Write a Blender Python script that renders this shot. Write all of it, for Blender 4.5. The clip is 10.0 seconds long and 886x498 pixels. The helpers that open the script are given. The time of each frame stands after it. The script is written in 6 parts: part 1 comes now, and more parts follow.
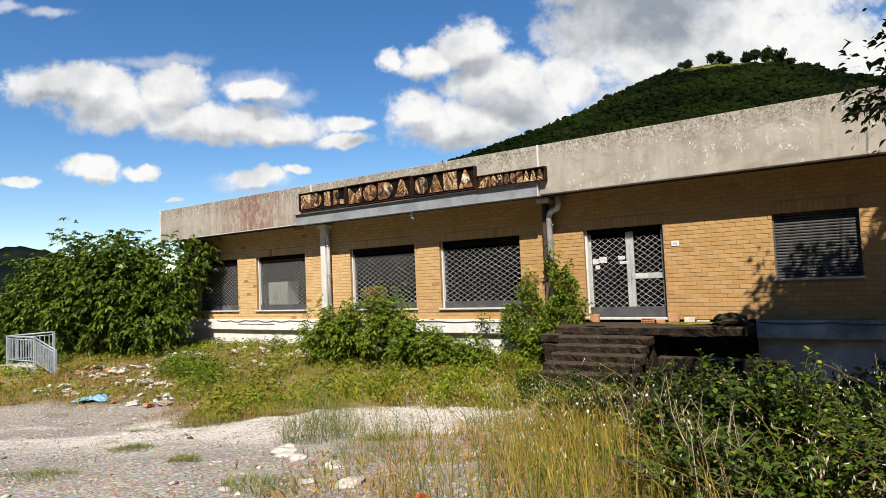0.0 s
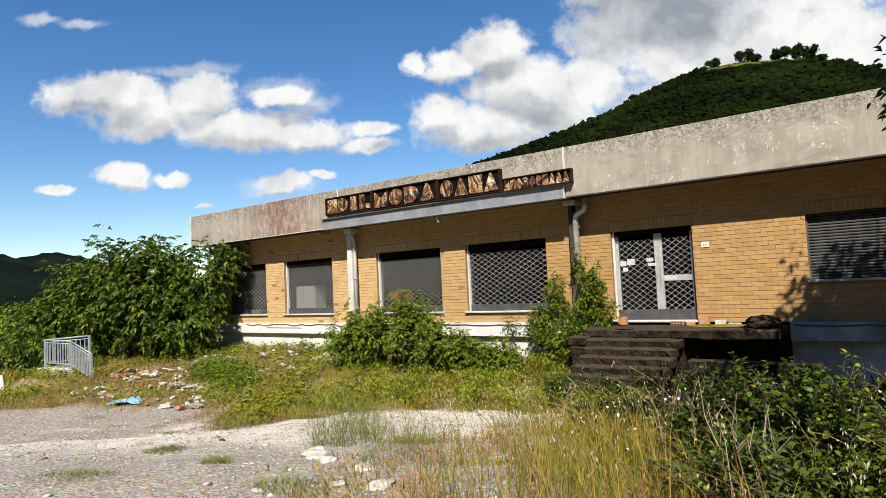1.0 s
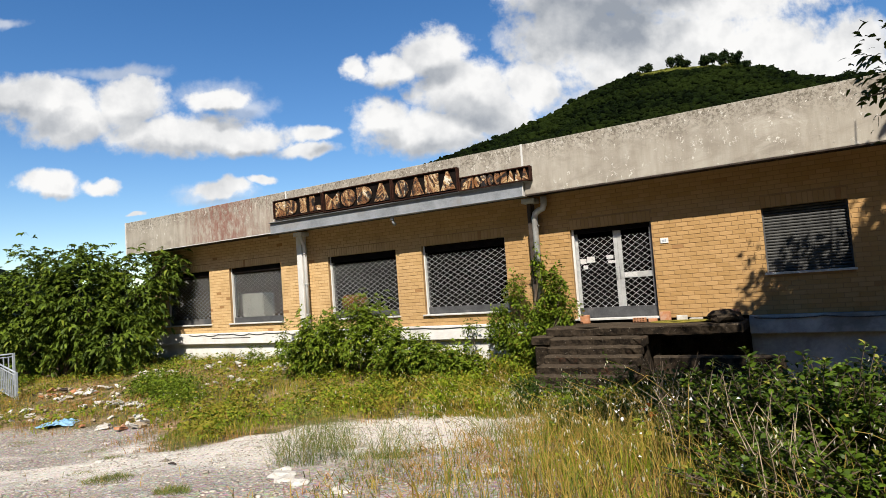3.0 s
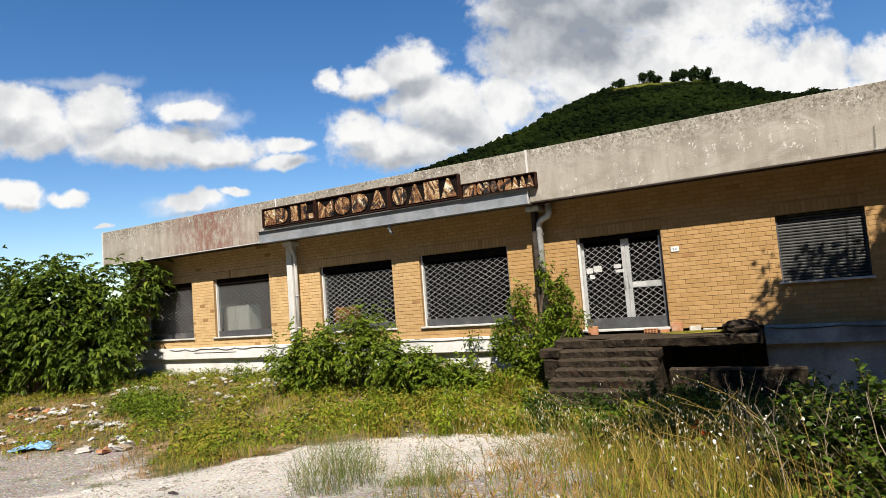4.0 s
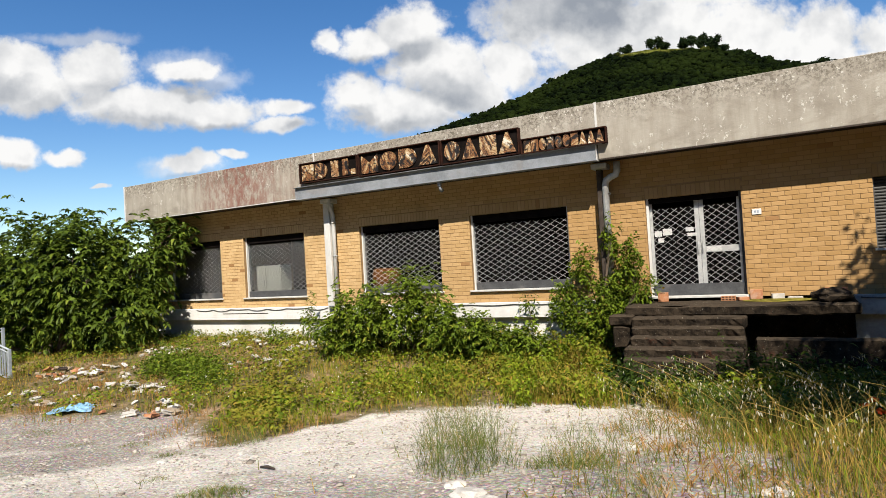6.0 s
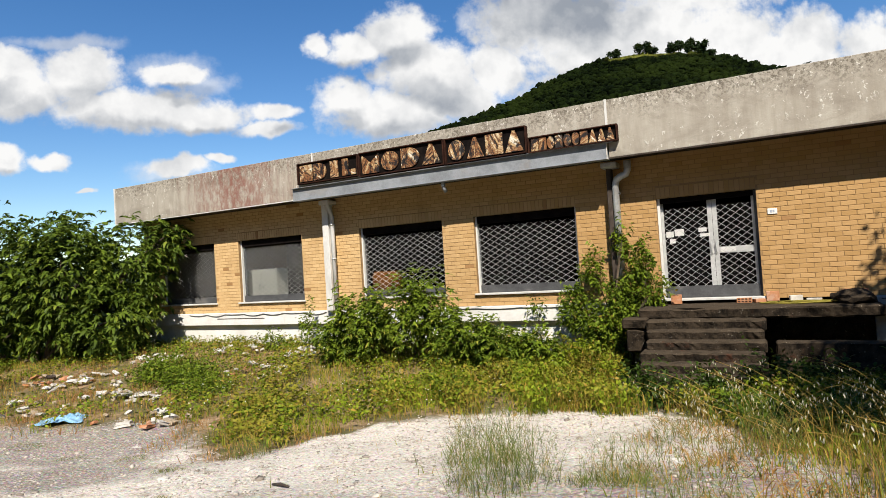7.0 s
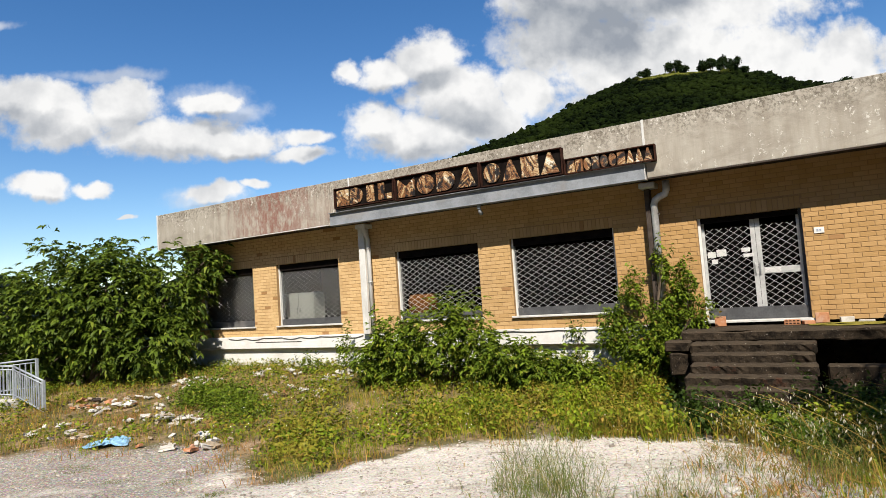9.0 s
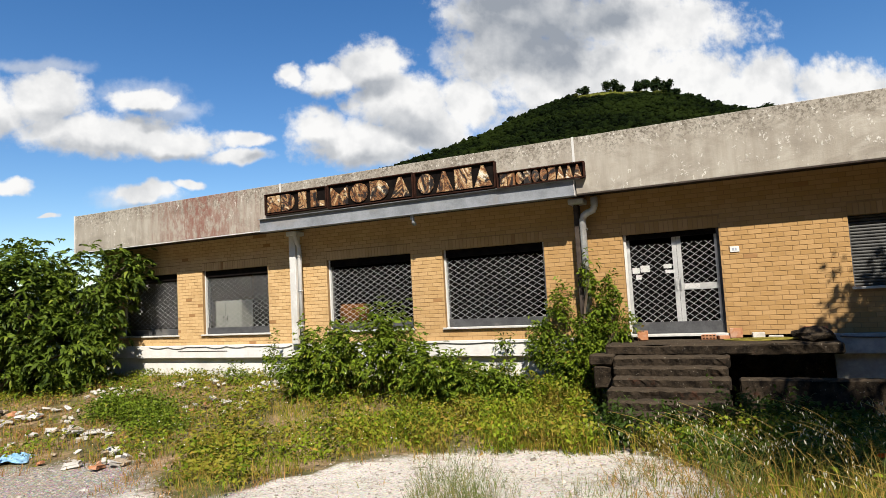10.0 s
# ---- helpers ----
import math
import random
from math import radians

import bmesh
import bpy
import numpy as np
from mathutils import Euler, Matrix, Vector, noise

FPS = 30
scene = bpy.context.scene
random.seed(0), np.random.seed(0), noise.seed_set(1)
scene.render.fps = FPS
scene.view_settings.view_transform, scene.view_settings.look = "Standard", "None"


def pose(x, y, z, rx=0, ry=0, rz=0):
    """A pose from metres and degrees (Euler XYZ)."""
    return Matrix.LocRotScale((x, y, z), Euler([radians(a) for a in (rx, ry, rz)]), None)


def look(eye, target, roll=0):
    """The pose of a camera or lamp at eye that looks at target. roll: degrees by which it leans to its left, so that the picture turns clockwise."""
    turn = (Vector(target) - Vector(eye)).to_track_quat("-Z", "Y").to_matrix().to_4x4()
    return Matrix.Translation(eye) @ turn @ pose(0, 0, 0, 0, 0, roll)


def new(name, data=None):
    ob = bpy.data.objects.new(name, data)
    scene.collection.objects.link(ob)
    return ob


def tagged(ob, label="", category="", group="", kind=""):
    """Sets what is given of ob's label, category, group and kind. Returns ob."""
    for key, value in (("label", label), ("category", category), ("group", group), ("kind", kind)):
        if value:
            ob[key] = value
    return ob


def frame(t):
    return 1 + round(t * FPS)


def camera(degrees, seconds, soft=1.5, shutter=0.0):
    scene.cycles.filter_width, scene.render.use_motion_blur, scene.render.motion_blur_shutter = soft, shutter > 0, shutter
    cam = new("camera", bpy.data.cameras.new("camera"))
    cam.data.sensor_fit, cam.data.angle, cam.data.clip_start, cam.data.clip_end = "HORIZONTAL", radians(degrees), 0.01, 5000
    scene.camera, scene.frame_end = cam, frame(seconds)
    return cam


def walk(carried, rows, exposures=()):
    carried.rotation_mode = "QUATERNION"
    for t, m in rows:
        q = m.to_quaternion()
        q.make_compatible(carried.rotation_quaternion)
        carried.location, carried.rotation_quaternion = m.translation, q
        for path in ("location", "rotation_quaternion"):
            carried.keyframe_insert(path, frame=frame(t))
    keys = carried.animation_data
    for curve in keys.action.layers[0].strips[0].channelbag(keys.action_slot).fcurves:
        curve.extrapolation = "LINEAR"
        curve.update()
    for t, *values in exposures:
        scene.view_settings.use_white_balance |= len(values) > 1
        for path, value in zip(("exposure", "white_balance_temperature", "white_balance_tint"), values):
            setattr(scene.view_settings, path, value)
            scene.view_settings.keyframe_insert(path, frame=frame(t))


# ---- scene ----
cam = camera(71.7, 10.0, soft=0.85)
PATH = [
    (0, (5.942, -15.209, 2.155), (4.815, -13.56, 2.258), -2.4),
    (0.5, (5.955, -15.217, 2.153), (4.819, -13.575, 2.258), -2.3),
    (1, (5.933, -15.238, 2.157), (4.741, -13.637, 2.274), -2.7),
    (1.5, (5.927, -15.291, 2.169), (4.644, -13.761, 2.284), -2.7),
    (2, (5.846, -15.247, 2.178), (4.594, -13.693, 2.302), -2.1),
    (2.5, (5.65, -15.188, 2.144), (4.518, -13.544, 2.267), -1.2),
    (3, (5.346, -15.013, 2.135), (4.304, -13.31, 2.254), -4.2),
    (3.2, (5.17, -14.942, 2.131), (4.18, -13.211, 2.28), -3.2),
    (4.3, (4.194, -14.758, 2.15), (3.247, -13.003, 2.301), -5.2),
    (4.5, (4.026, -14.699, 2.165), (3.098, -12.931, 2.273), -5.7),
    (5, (3.53, -14.8, 2.1), (2.591, -13.035, 2.156), -3.8),
    (5.5, (3.152, -14.717, 2.127), (2.206, -12.956, 2.176), -2.8),
    (5.7, (2.971, -14.744, 2.127), (1.994, -12.999, 2.171), -3.5),
    (6.8, (2.275, -14.531, 2.1), (1.341, -12.763, 2.149), -3.2),
    (7, (2.177, -14.493, 2.101), (1.238, -12.729, 2.156), -3.6),
    (7.5, (2.081, -14.51, 2.127), (1.116, -12.76, 2.207), -4.1),
    (8, (2.047, -14.532, 2.135), (1.055, -12.798, 2.24), -3.6),
    (8.5, (2.044, -14.55, 2.141), (1.04, -12.824, 2.254), -3.2),
    (9, (2.062, -14.569, 2.131), (1.041, -12.854, 2.264), -4.0),
    (9.5, (2.076, -14.504, 2.153), (1.088, -12.772, 2.301), -4.0),
    (10, (2.206, -14.396, 2.182), (1.358, -12.591, 2.33), -3.1),
]
walk(cam, [(t, look(eye, target, roll)) for t, eye, target, roll in PATH])

# ---------------------------------------------------------------- light
SUN_AZ, SUN_EL = 150.0, 46.5          # clockwise from +y, above the horizon
scene.view_settings.exposure = 0.80
sun_from = Vector((math.sin(radians(SUN_AZ)) * math.cos(radians(SUN_EL)),
                   math.cos(radians(SUN_AZ)) * math.cos(radians(SUN_EL)), math.sin(radians(SUN_EL))))
sun = new("sun", bpy.data.lights.new("sun", "SUN"))
sun.data.energy, sun.data.angle, sun.data.color = 5.0, radians(0.55), (1.0, 0.93, 0.82)
sun.matrix_world = look(sun_from * 60, (0, 0, 0))


class Nodes:
    """Short hand for shader node trees."""

    def __init__(self, tree):
        self.t, self.n, self.l = tree, tree.nodes, tree.links

    def node(self, kind, **props):
        nd = self.n.new(kind)
        for k, v in props.items():
            if k == "operation":
                nd.operation = v
            elif k == "blend_type":
                nd.blend_type = v
            elif k == "data_type":
                nd.data_type = v
            elif k == "attribute_name":
                nd.attribute_name = v
            elif k == "feature":
                nd.feature = v
        return nd

    def put(self, sock, v):
        if isinstance(v, bpy.types.NodeSocket):
            self.l.new(v, sock)
        elif v is not None:
            sock.default_value = v

    def math(self, op, a, b=None, c=None, clamp=False):
        nd = self.n.new("ShaderNodeMath")
        nd.operation, nd.use_clamp = op, clamp
        for i, v in enumerate((a, b, c)):
            self.put(nd.inputs[i], v)
        return nd.outputs[0]

    def vmath(self, op, a, b=None):
        nd = self.n.new("ShaderNodeVectorMath")
        nd.operation = op
        self.put(nd.inputs[0], a)
        if b is not None:
            self.put(nd.inputs[1], b)
        return nd.outputs["Value"] if op == "DOT_PRODUCT" else nd.outputs["Vector"]

    def noise(self, vec, scale, detail=4.0, rough=0.55, dist=0.0):
        nd = self.n.new("ShaderNodeTexNoise")
        self.put(nd.inputs["Vector"], vec)
        nd.inputs["Scale"].default_value, nd.inputs["Detail"].default_value = scale, detail
        nd.inputs["Roughness"].default_value, nd.inputs["Distortion"].default_value = rough, dist
        return nd.outputs[0]

    def voronoi(self, vec, scale, out="Distance"):
        nd = self.n.new("ShaderNodeTexVoronoi")
        self.put(nd.inputs["Vector"], vec)
        nd.inputs["Scale"].default_value = scale
        return nd.outputs[out]

    def step(self, v, lo, hi, a=0.0, b=1.0):
        nd = self.n.new("ShaderNodeMapRange")
        nd.interpolation_type = "SMOOTHSTEP"
        for i, q in enumerate((v, lo, hi, a, b)):
            self.put(nd.inputs[i], q)
        return nd.outputs[0]

    def mix(self, f, a, b, blend="MIX"):
        nd = self.n.new("ShaderNodeMix")
        nd.data_type, nd.blend_type = "RGBA", blend
        self.put(nd.inputs[0], f)
        for i, v in ((6, a), (7, b)):
            self.put(nd.inputs[i], (*v, 1.0) if isinstance(v, tuple) and len(v) == 3 else v)
        return nd.outputs[2]

    def scaled(self, vec, s):
        return self.vmath("MULTIPLY", vec, s)

    def xyz(self, vec):
        nd = self.n.new("ShaderNodeSeparateXYZ")
        self.put(nd.inputs[0], vec)
        return nd.outputs[0], nd.outputs[1], nd.outputs[2]


# ---------------------------------------------------------------- sky with clouds
world = bpy.data.worlds.new("sky")
scene.world = world
world.use_nodes = True
w = Nodes(world.node_tree)
w.n.clear()
sky = w.n.new("ShaderNodeTexSky")
sky.sky_type, sky.sun_disc = "NISHITA", False
sky.sun_elevation, sky.sun_rotation = radians(SUN_EL), radians(SUN_AZ)
sky.air_density, sky.dust_density, sky.ozone_density, sky.altitude = 1.0, 0.0, 1.4, 400
geo = w.n.new("ShaderNodeTexCoord").outputs["Generated"]
# a fixed tangent plane to the sky, to the north-west of the building
A = Vector((-0.5634, 0.8246, 0.0518)).normalized()
side = A.cross(Vector((0, 0, 1))).normalized()
R_ = (Matrix.Rotation(radians(2.4), 3, A) @ side)
U_ = R_.cross(A)
depth = w.math("MAXIMUM", w.vmath("DOT_PRODUCT", geo, tuple(A)), 0.05)
u = w.math("DIVIDE", w.vmath("DOT_PRODUCT", geo, tuple(R_)), depth)
v = w.math("DIVIDE", w.vmath("DOT_PRODUCT", geo, tuple(U_)), depth)
comb = w.n.new("ShaderNodeCombineXYZ")
w.put(comb.inputs[0], u), w.put(comb.inputs[1], v)
uv = comb.outputs[0]
n_big = w.noise(uv, 7.0, 2.0, 0.5)
n_mid = w.noise(uv, 15.0, 7.0, 0.58)
n_fine = w.noise(uv, 60.0, 5.0, 0.6)
# clouds: middle and half size on the tangent plane, in hundredths
WHITE = [(-62, 27, 9.5, 3.4), (-45, 25.5, 7.5, 4.6), (-54, 23, 9, 4), (-37, 20.5, 13, 3.6), (-27, 19.6, 8, 2.6),
         (-30, 26, 5, 2.0), (-17, 17.5, 5, 1.5), (-57, 13, 5.5, 2.0), (-49, 12.6, 3, 1.3), (-69, 11.2, 3, 0.9),
         (-30, 11.4, 5.5, 1.8), (-24, 12.8, 2.6, 1.0), (-44, 8.1, 1.2, 0.5), (12, 26, 6, 6), (-9, 31, 2.2, 1.6), (-57, 25.5, 9, 4), (-16, 20.2, 4, 1.4),
         (4.2, 32.5, 6.6, 4.6), (-3, 30, 5.5, 2.6), (8, 27, 8, 5.5), (-4, 22, 5.2, 3.6), (3.5, 20, 11, 4.2)]
GREY = [(27, 36, 11, 6.0), (42, 33, 22, 9), (62, 30, 17, 9), (30, 43, 14, 6), (52, 43, 20, 7), (76, 33, 9, 6),
        (20, 27, 6, 5), (14, 23, 8, 5), (44, 24, 20, 5), (94, 27, 13, 4.0), (76, 21, 22, 5), (88, 26, 15, 6), (104, 22, 17, 7), (74, 30, 12, 6), (92, 33, 13, 5.5), (108, 30, 16, 6)]


VEIL = [(-64, 38.5, 4.5, 1.2), (-72, 39.5, 4, 1.3), (-30, 26.5, 7, 2.6), (-26, 24.5, 5, 2.0), (-31, 10.6, 8, 2.4), (16, 36, 2.4, 2.0), (-46, 30.5, 9, 1.6)]


def blobs(rows, pu, pv):
    """The highest of the soft ellipses at each place."""
    best = None
    for cx, cy, rx, ry in rows:
        dx = w.math("MULTIPLY", w.math("SUBTRACT", pu, cx / 100), 100 / rx)
        dy = w.math("MULTIPLY", w.math("SUBTRACT", pv, cy / 100), 100 / ry)
        d = w.math("SUBTRACT", 1.0, w.math("SQRT", w.math("ADD", w.math("MULTIPLY", dx, dx), w.math("MULTIPLY", dy, dy))))
        best = d if best is None else w.math("MAXIMUM", best, d)
    return best


def wave(a, amount):
    return w.math("MULTIPLY", w.math("SUBTRACT", a, 0.5), amount)


wu = w.math("ADD", w.math("ADD", u, wave(n_big, 0.05)), wave(w.noise(uv, 24.0, 3.0, 0.55), 0.03))
wv = w.math("ADD", w.math("ADD", v, wave(w.noise(uv, 9.0, 2.0, 0.5), 0.04)), wave(w.noise(w.vmath("ADD", uv, (3.1, 1.7, 0)), 24.0, 3.0, 0.55), 0.025))
ragged = w.math("ADD", wave(n_mid, 1.15), wave(n_fine, 0.30))
d_white = blobs(WHITE, wu, wv)
d_all = w.math("ADD", w.math("MAXIMUM", d_white, blobs(GREY, wu, wv)), ragged)
cover = w.step(d_all, -0.22, 0.34)
thin = w.math("MULTIPLY", w.step(w.math("ADD", blobs(VEIL, wu, wv), ragged), -0.2, 0.7), 0.55)
cover = w.math("MAXIMUM", cover, thin)
# bellies of the clouds: the body that lies above a place, towards the sun, shades it
above = blobs(WHITE, w.math("ADD", wu, -0.006), w.math("ADD", wv, 0.028))
belly = w.step(w.math("SUBTRACT", w.math("ADD", above, wave(n_mid, 0.7)), w.math("MULTIPLY", d_white, 0.55)), -0.10, 0.50, 0.0, 0.55)
lit, unlit = w.noise(uv, 13.0, 5.0, 0.52), w.noise(w.vmath("ADD", uv, (-0.010, 0.024, 0)), 13.0, 5.0, 0.52)
relief = w.math("MULTIPLY", w.math("SUBTRACT", unlit, lit), 1.25)
heavy = w.math("MULTIPLY", w.step(w.math("ADD", blobs([(30, 38, 15, 7), (36, 44, 18, 6), (46, 24, 22, 4)], wu, wv), wave(n_mid, 0.8)), -0.3, 0.5), 0.80)
base = w.step(w.noise(uv, 5.0, 4.0, 0.5), 0.42, 0.72, 0.02, 0.34)
dull = w.math("ADD", w.math("ADD", w.math("MAXIMUM", heavy, belly), base), relief, clamp=True)
cloud = w.mix(dull, (1.0, 0.995, 0.985), (0.34, 0.375, 0.43))
hue = w.n.new("ShaderNodeHueSaturation")
hue.inputs["Hue"].default_value, hue.inputs["Saturation"].default_value = 0.505, 1.32
w.put(hue.inputs["Color"], sky.outputs[0])
bg_sky, bg_cloud, mixer = w.n.new("ShaderNodeBackground"), w.n.new("ShaderNodeBackground"), w.n.new("ShaderNodeMixShader")
w.put(bg_sky.inputs[0], hue.outputs[0])
bg_sky.inputs[1].default_value = 0.077
w.put(bg_cloud.inputs[0], cloud)
bg_cloud.inputs[1].default_value = 0.555
w.put(mixer.inputs[0], cover)
w.l.new(bg_sky.outputs[0], mixer.inputs[1])
w.l.new(bg_cloud.outputs[0], mixer.inputs[2])
w.l.new(mixer.outputs[0], w.n.new("ShaderNodeOutputWorld").inputs[0])


# ---------------------------------------------------------------- materials
def surface(name, rough=0.8, metal=0.0, spec=0.3):
    m = bpy.data.materials.new(name)
    m.use_nodes = True
    n = Nodes(m.node_tree)
    b = n.n["Principled BSDF"]
    b.inputs["Roughness"].default_value, b.inputs["Metallic"].default_value = rough, metal
    b.inputs["Specular IOR Level"].default_value = spec
    n.b, n.m = b, m
    n.pos = n.n.new("ShaderNodeNewGeometry").outputs["Position"]
    return n


def bump(n, height, strength=0.5, distance=0.02):
    nd = n.n.new("ShaderNodeBump")
    nd.inputs["Strength"].default_value, nd.inputs["Distance"].default_value = strength, distance
    n.put(nd.inputs["Height"], height)
    n.l.new(nd.outputs[0], n.b.inputs["Normal"])


def plain(name, dark, light, scale=8.0, rough=0.8, metal=0.0, bumps=0.3, stain=None, amount=0.5, spec=0.1, stretch=(1, 1, 1)):
    """A surface of two tones at two scales, with stains."""
    n = surface(name, rough, metal, spec)
    p = n.scaled(n.pos, stretch)
    a, f = n.noise(p, scale, 5.0, 0.6), n.noise(p, scale * 9, 3.0, 0.6)
    k = n.step(n.math("ADD", n.math("MULTIPLY", a, 0.7), n.math("MULTIPLY", f, 0.3)), 0.3, 0.7)
    col = n.mix(k, dark, light)
    if stain:
        col = n.mix(n.math("MULTIPLY", n.step(n.noise(p, scale * 0.35, 6.0, 0.65, 0.4), 0.5, 0.7), amount), col, stain)
    n.put(n.b.inputs["Base Color"], col)
    bump(n, n.math("ADD", a, n.math("MULTIPLY", f, 0.5)), bumps, 0.01)
    return n.m


def per_island(n):
    return n.n.new("ShaderNodeNewGeometry").outputs["Random Per Island"]


def leafy(name, dark, light, old=None, rough=0.55, through_light=0.14, share=0.06, spec=0.12, patch=None):
    n = surface(name, rough, 0.0, spec)
    r = per_island(n)
    big = n.step(n.noise(n.pos, 1.3, 2.0), 0.3, 0.7)
    col = n.mix(n.math("ADD", n.math("MULTIPLY", r, 0.65), n.math("MULTIPLY", big, 0.35)), dark, light)
    if old:
        col = n.mix(n.math("GREATER_THAN", n.math("FRACT", n.math("MULTIPLY", r, 37.0)), 1 - share), col, old)
    if patch:
        k = n.math("ADD", n.noise(n.pos, 0.9, 5.0, 0.65), n.math("MULTIPLY", n.math("SUBTRACT", r, 0.5), 0.25))
        col = n.mix(n.step(k, 0.47, 0.62), col, n.mix(r, tuple(0.6 * q for q in patch), patch))
    n.put(n.b.inputs["Base Color"], col)
    tr, mx = n.n.new("ShaderNodeBsdfTranslucent"), n.n.new("ShaderNodeMixShader")
    n.put(tr.inputs[0], n.mix(0.5, col, (0.188, 0.240, 0.022)))
    mx.inputs[0].default_value = through_light
    out = n.n["Material Output"].inputs[0]
    n.l.new(n.b.outputs[0], mx.inputs[1]), n.l.new(tr.outputs[0], mx.inputs[2]), n.l.new(mx.outputs[0], out)
    return n.m


def brick_surface():
    n = surface("ochre_brick", 0.85, 0.0, 0.2)
    r = n.math("FRACT", n.math("ADD", per_island(n), n.n.new("ShaderNodeObjectInfo").outputs["Random"]))
    x, y, z = n.xyz(n.pos)
    col = n.mix(r, (0.345, 0.206, 0.079), (0.413, 0.255, 0.109))
    # the western end is bleached paler and yellower
    pale = n.step(n.math("ADD", x, n.math("MULTIPLY", n.noise(n.pos, 0.6, 3.0), 5.0)), 2.0, -8.0)
    col = n.mix(pale, col, n.mix(r, (0.49, 0.325, 0.150), (0.56, 0.385, 0.190)))
    col = n.mix(n.math("GREATER_THAN", n.math("FRACT", n.math("MULTIPLY", r, 13.7)), 0.985), col, (0.300, 0.165, 0.068))
    f = n.noise(n.pos, 60.0, 4.0, 0.7)
    col = n.mix(n.math("MULTIPLY", n.step(f, 0.45, 0.75), 0.2), col, (0.225, 0.120, 0.053))
    col = n.mix(n.math("MULTIPLY", n.step(n.noise(n.scaled(n.pos, (1, 1, 0.35)), 1.4, 5.0, 0.6), 0.5, 0.78), 0.30), col, (0.203, 0.112, 0.045))
    n.put(n.b.inputs["Base Color"], col)
    bump(n, f, 0.5, 0.006)
    return n.m


def concrete_surface():
    """Fascia concrete with blotches, rain runs, lichen at its top edge and a worn red paint patch."""
    n = surface("weathered_concrete", 0.9, 0.0, 0.2)
    x, y, z = n.xyz(n.pos)
    streak = n.noise(n.scaled(n.pos, (4.2, 4.2, 0.55)), 1.0, 7.0, 0.68)
    blot = n.noise(n.scaled(n.pos, (0.7, 1, 1.5)), 1.1, 7.0, 0.66, 0.5)
    col = n.mix(n.step(streak, 0.28, 0.72), (0.277, 0.247, 0.203), (0.367, 0.338, 0.285))
    col = n.mix(n.math("MULTIPLY", n.step(blot, 0.44, 0.64), 0.62), col, (0.203, 0.176, 0.143))
    pale = n.step(n.noise(n.scaled(n.pos, (0.9, 1, 0.8)), 1.3, 7.0, 0.72, 0.8), 0.56, 0.70)
    col = n.mix(n.math("MULTIPLY", pale, 0.55), col, (0.465, 0.431, 0.375))
    # lichen and soot specks that grow down from the coping
    top = n.step(n.math("ADD", z, n.math("MULTIPLY", n.noise(n.scaled(n.pos, (2.2, 2.2, 0.8)), 1.0, 5.0, 0.65), 1.1)), 5.40, 6.20)
    spots = n.step(n.noise(n.pos, 13.0, 6.0, 0.78), 0.46, 0.58)
    col = n.mix(n.math("MULTIPLY", n.math("MULTIPLY", top, spots), 0.85), col, (0.090, 0.075, 0.056))
    white = n.step(n.noise(n.scaled(n.pos, (1, 1, 0.7)), 11.0, 5.0, 0.7), 0.60, 0.66)
    where = n.step(n.noise(n.pos, 0.55, 4.0, 0.6), 0.44, 0.58)
    col = n.mix(n.math("MULTIPLY", white, n.math("MAXIMUM", n.step(top, 0.0, 0.6), where)), col, (0.555, 0.525, 0.473))
    # faded red lettering ground, flaked
    dx = n.math("DIVIDE", n.math("ABSOLUTE", n.math("ADD", x, 12.2)), 3.0)
    red = n.math("MULTIPLY", n.step(n.math("ADD", dx, n.math("MULTIPLY", streak, 1.5)), 1.75, 0.75),
                 n.step(n.noise(n.scaled(n.pos, (1, 1, 0.45)), 6.0, 7.0, 0.75), 0.36, 0.60))
    col = n.mix(n.math("MULTIPLY", red, 0.85), col, (0.188, 0.075, 0.056))
    n.put(n.b.inputs["Base Color"], col)
    bump(n, n.math("ADD", n.noise(n.pos, 30.0, 5.0, 0.7), n.math("ADD", streak, white)), 0.5, 0.012)
    return n.m


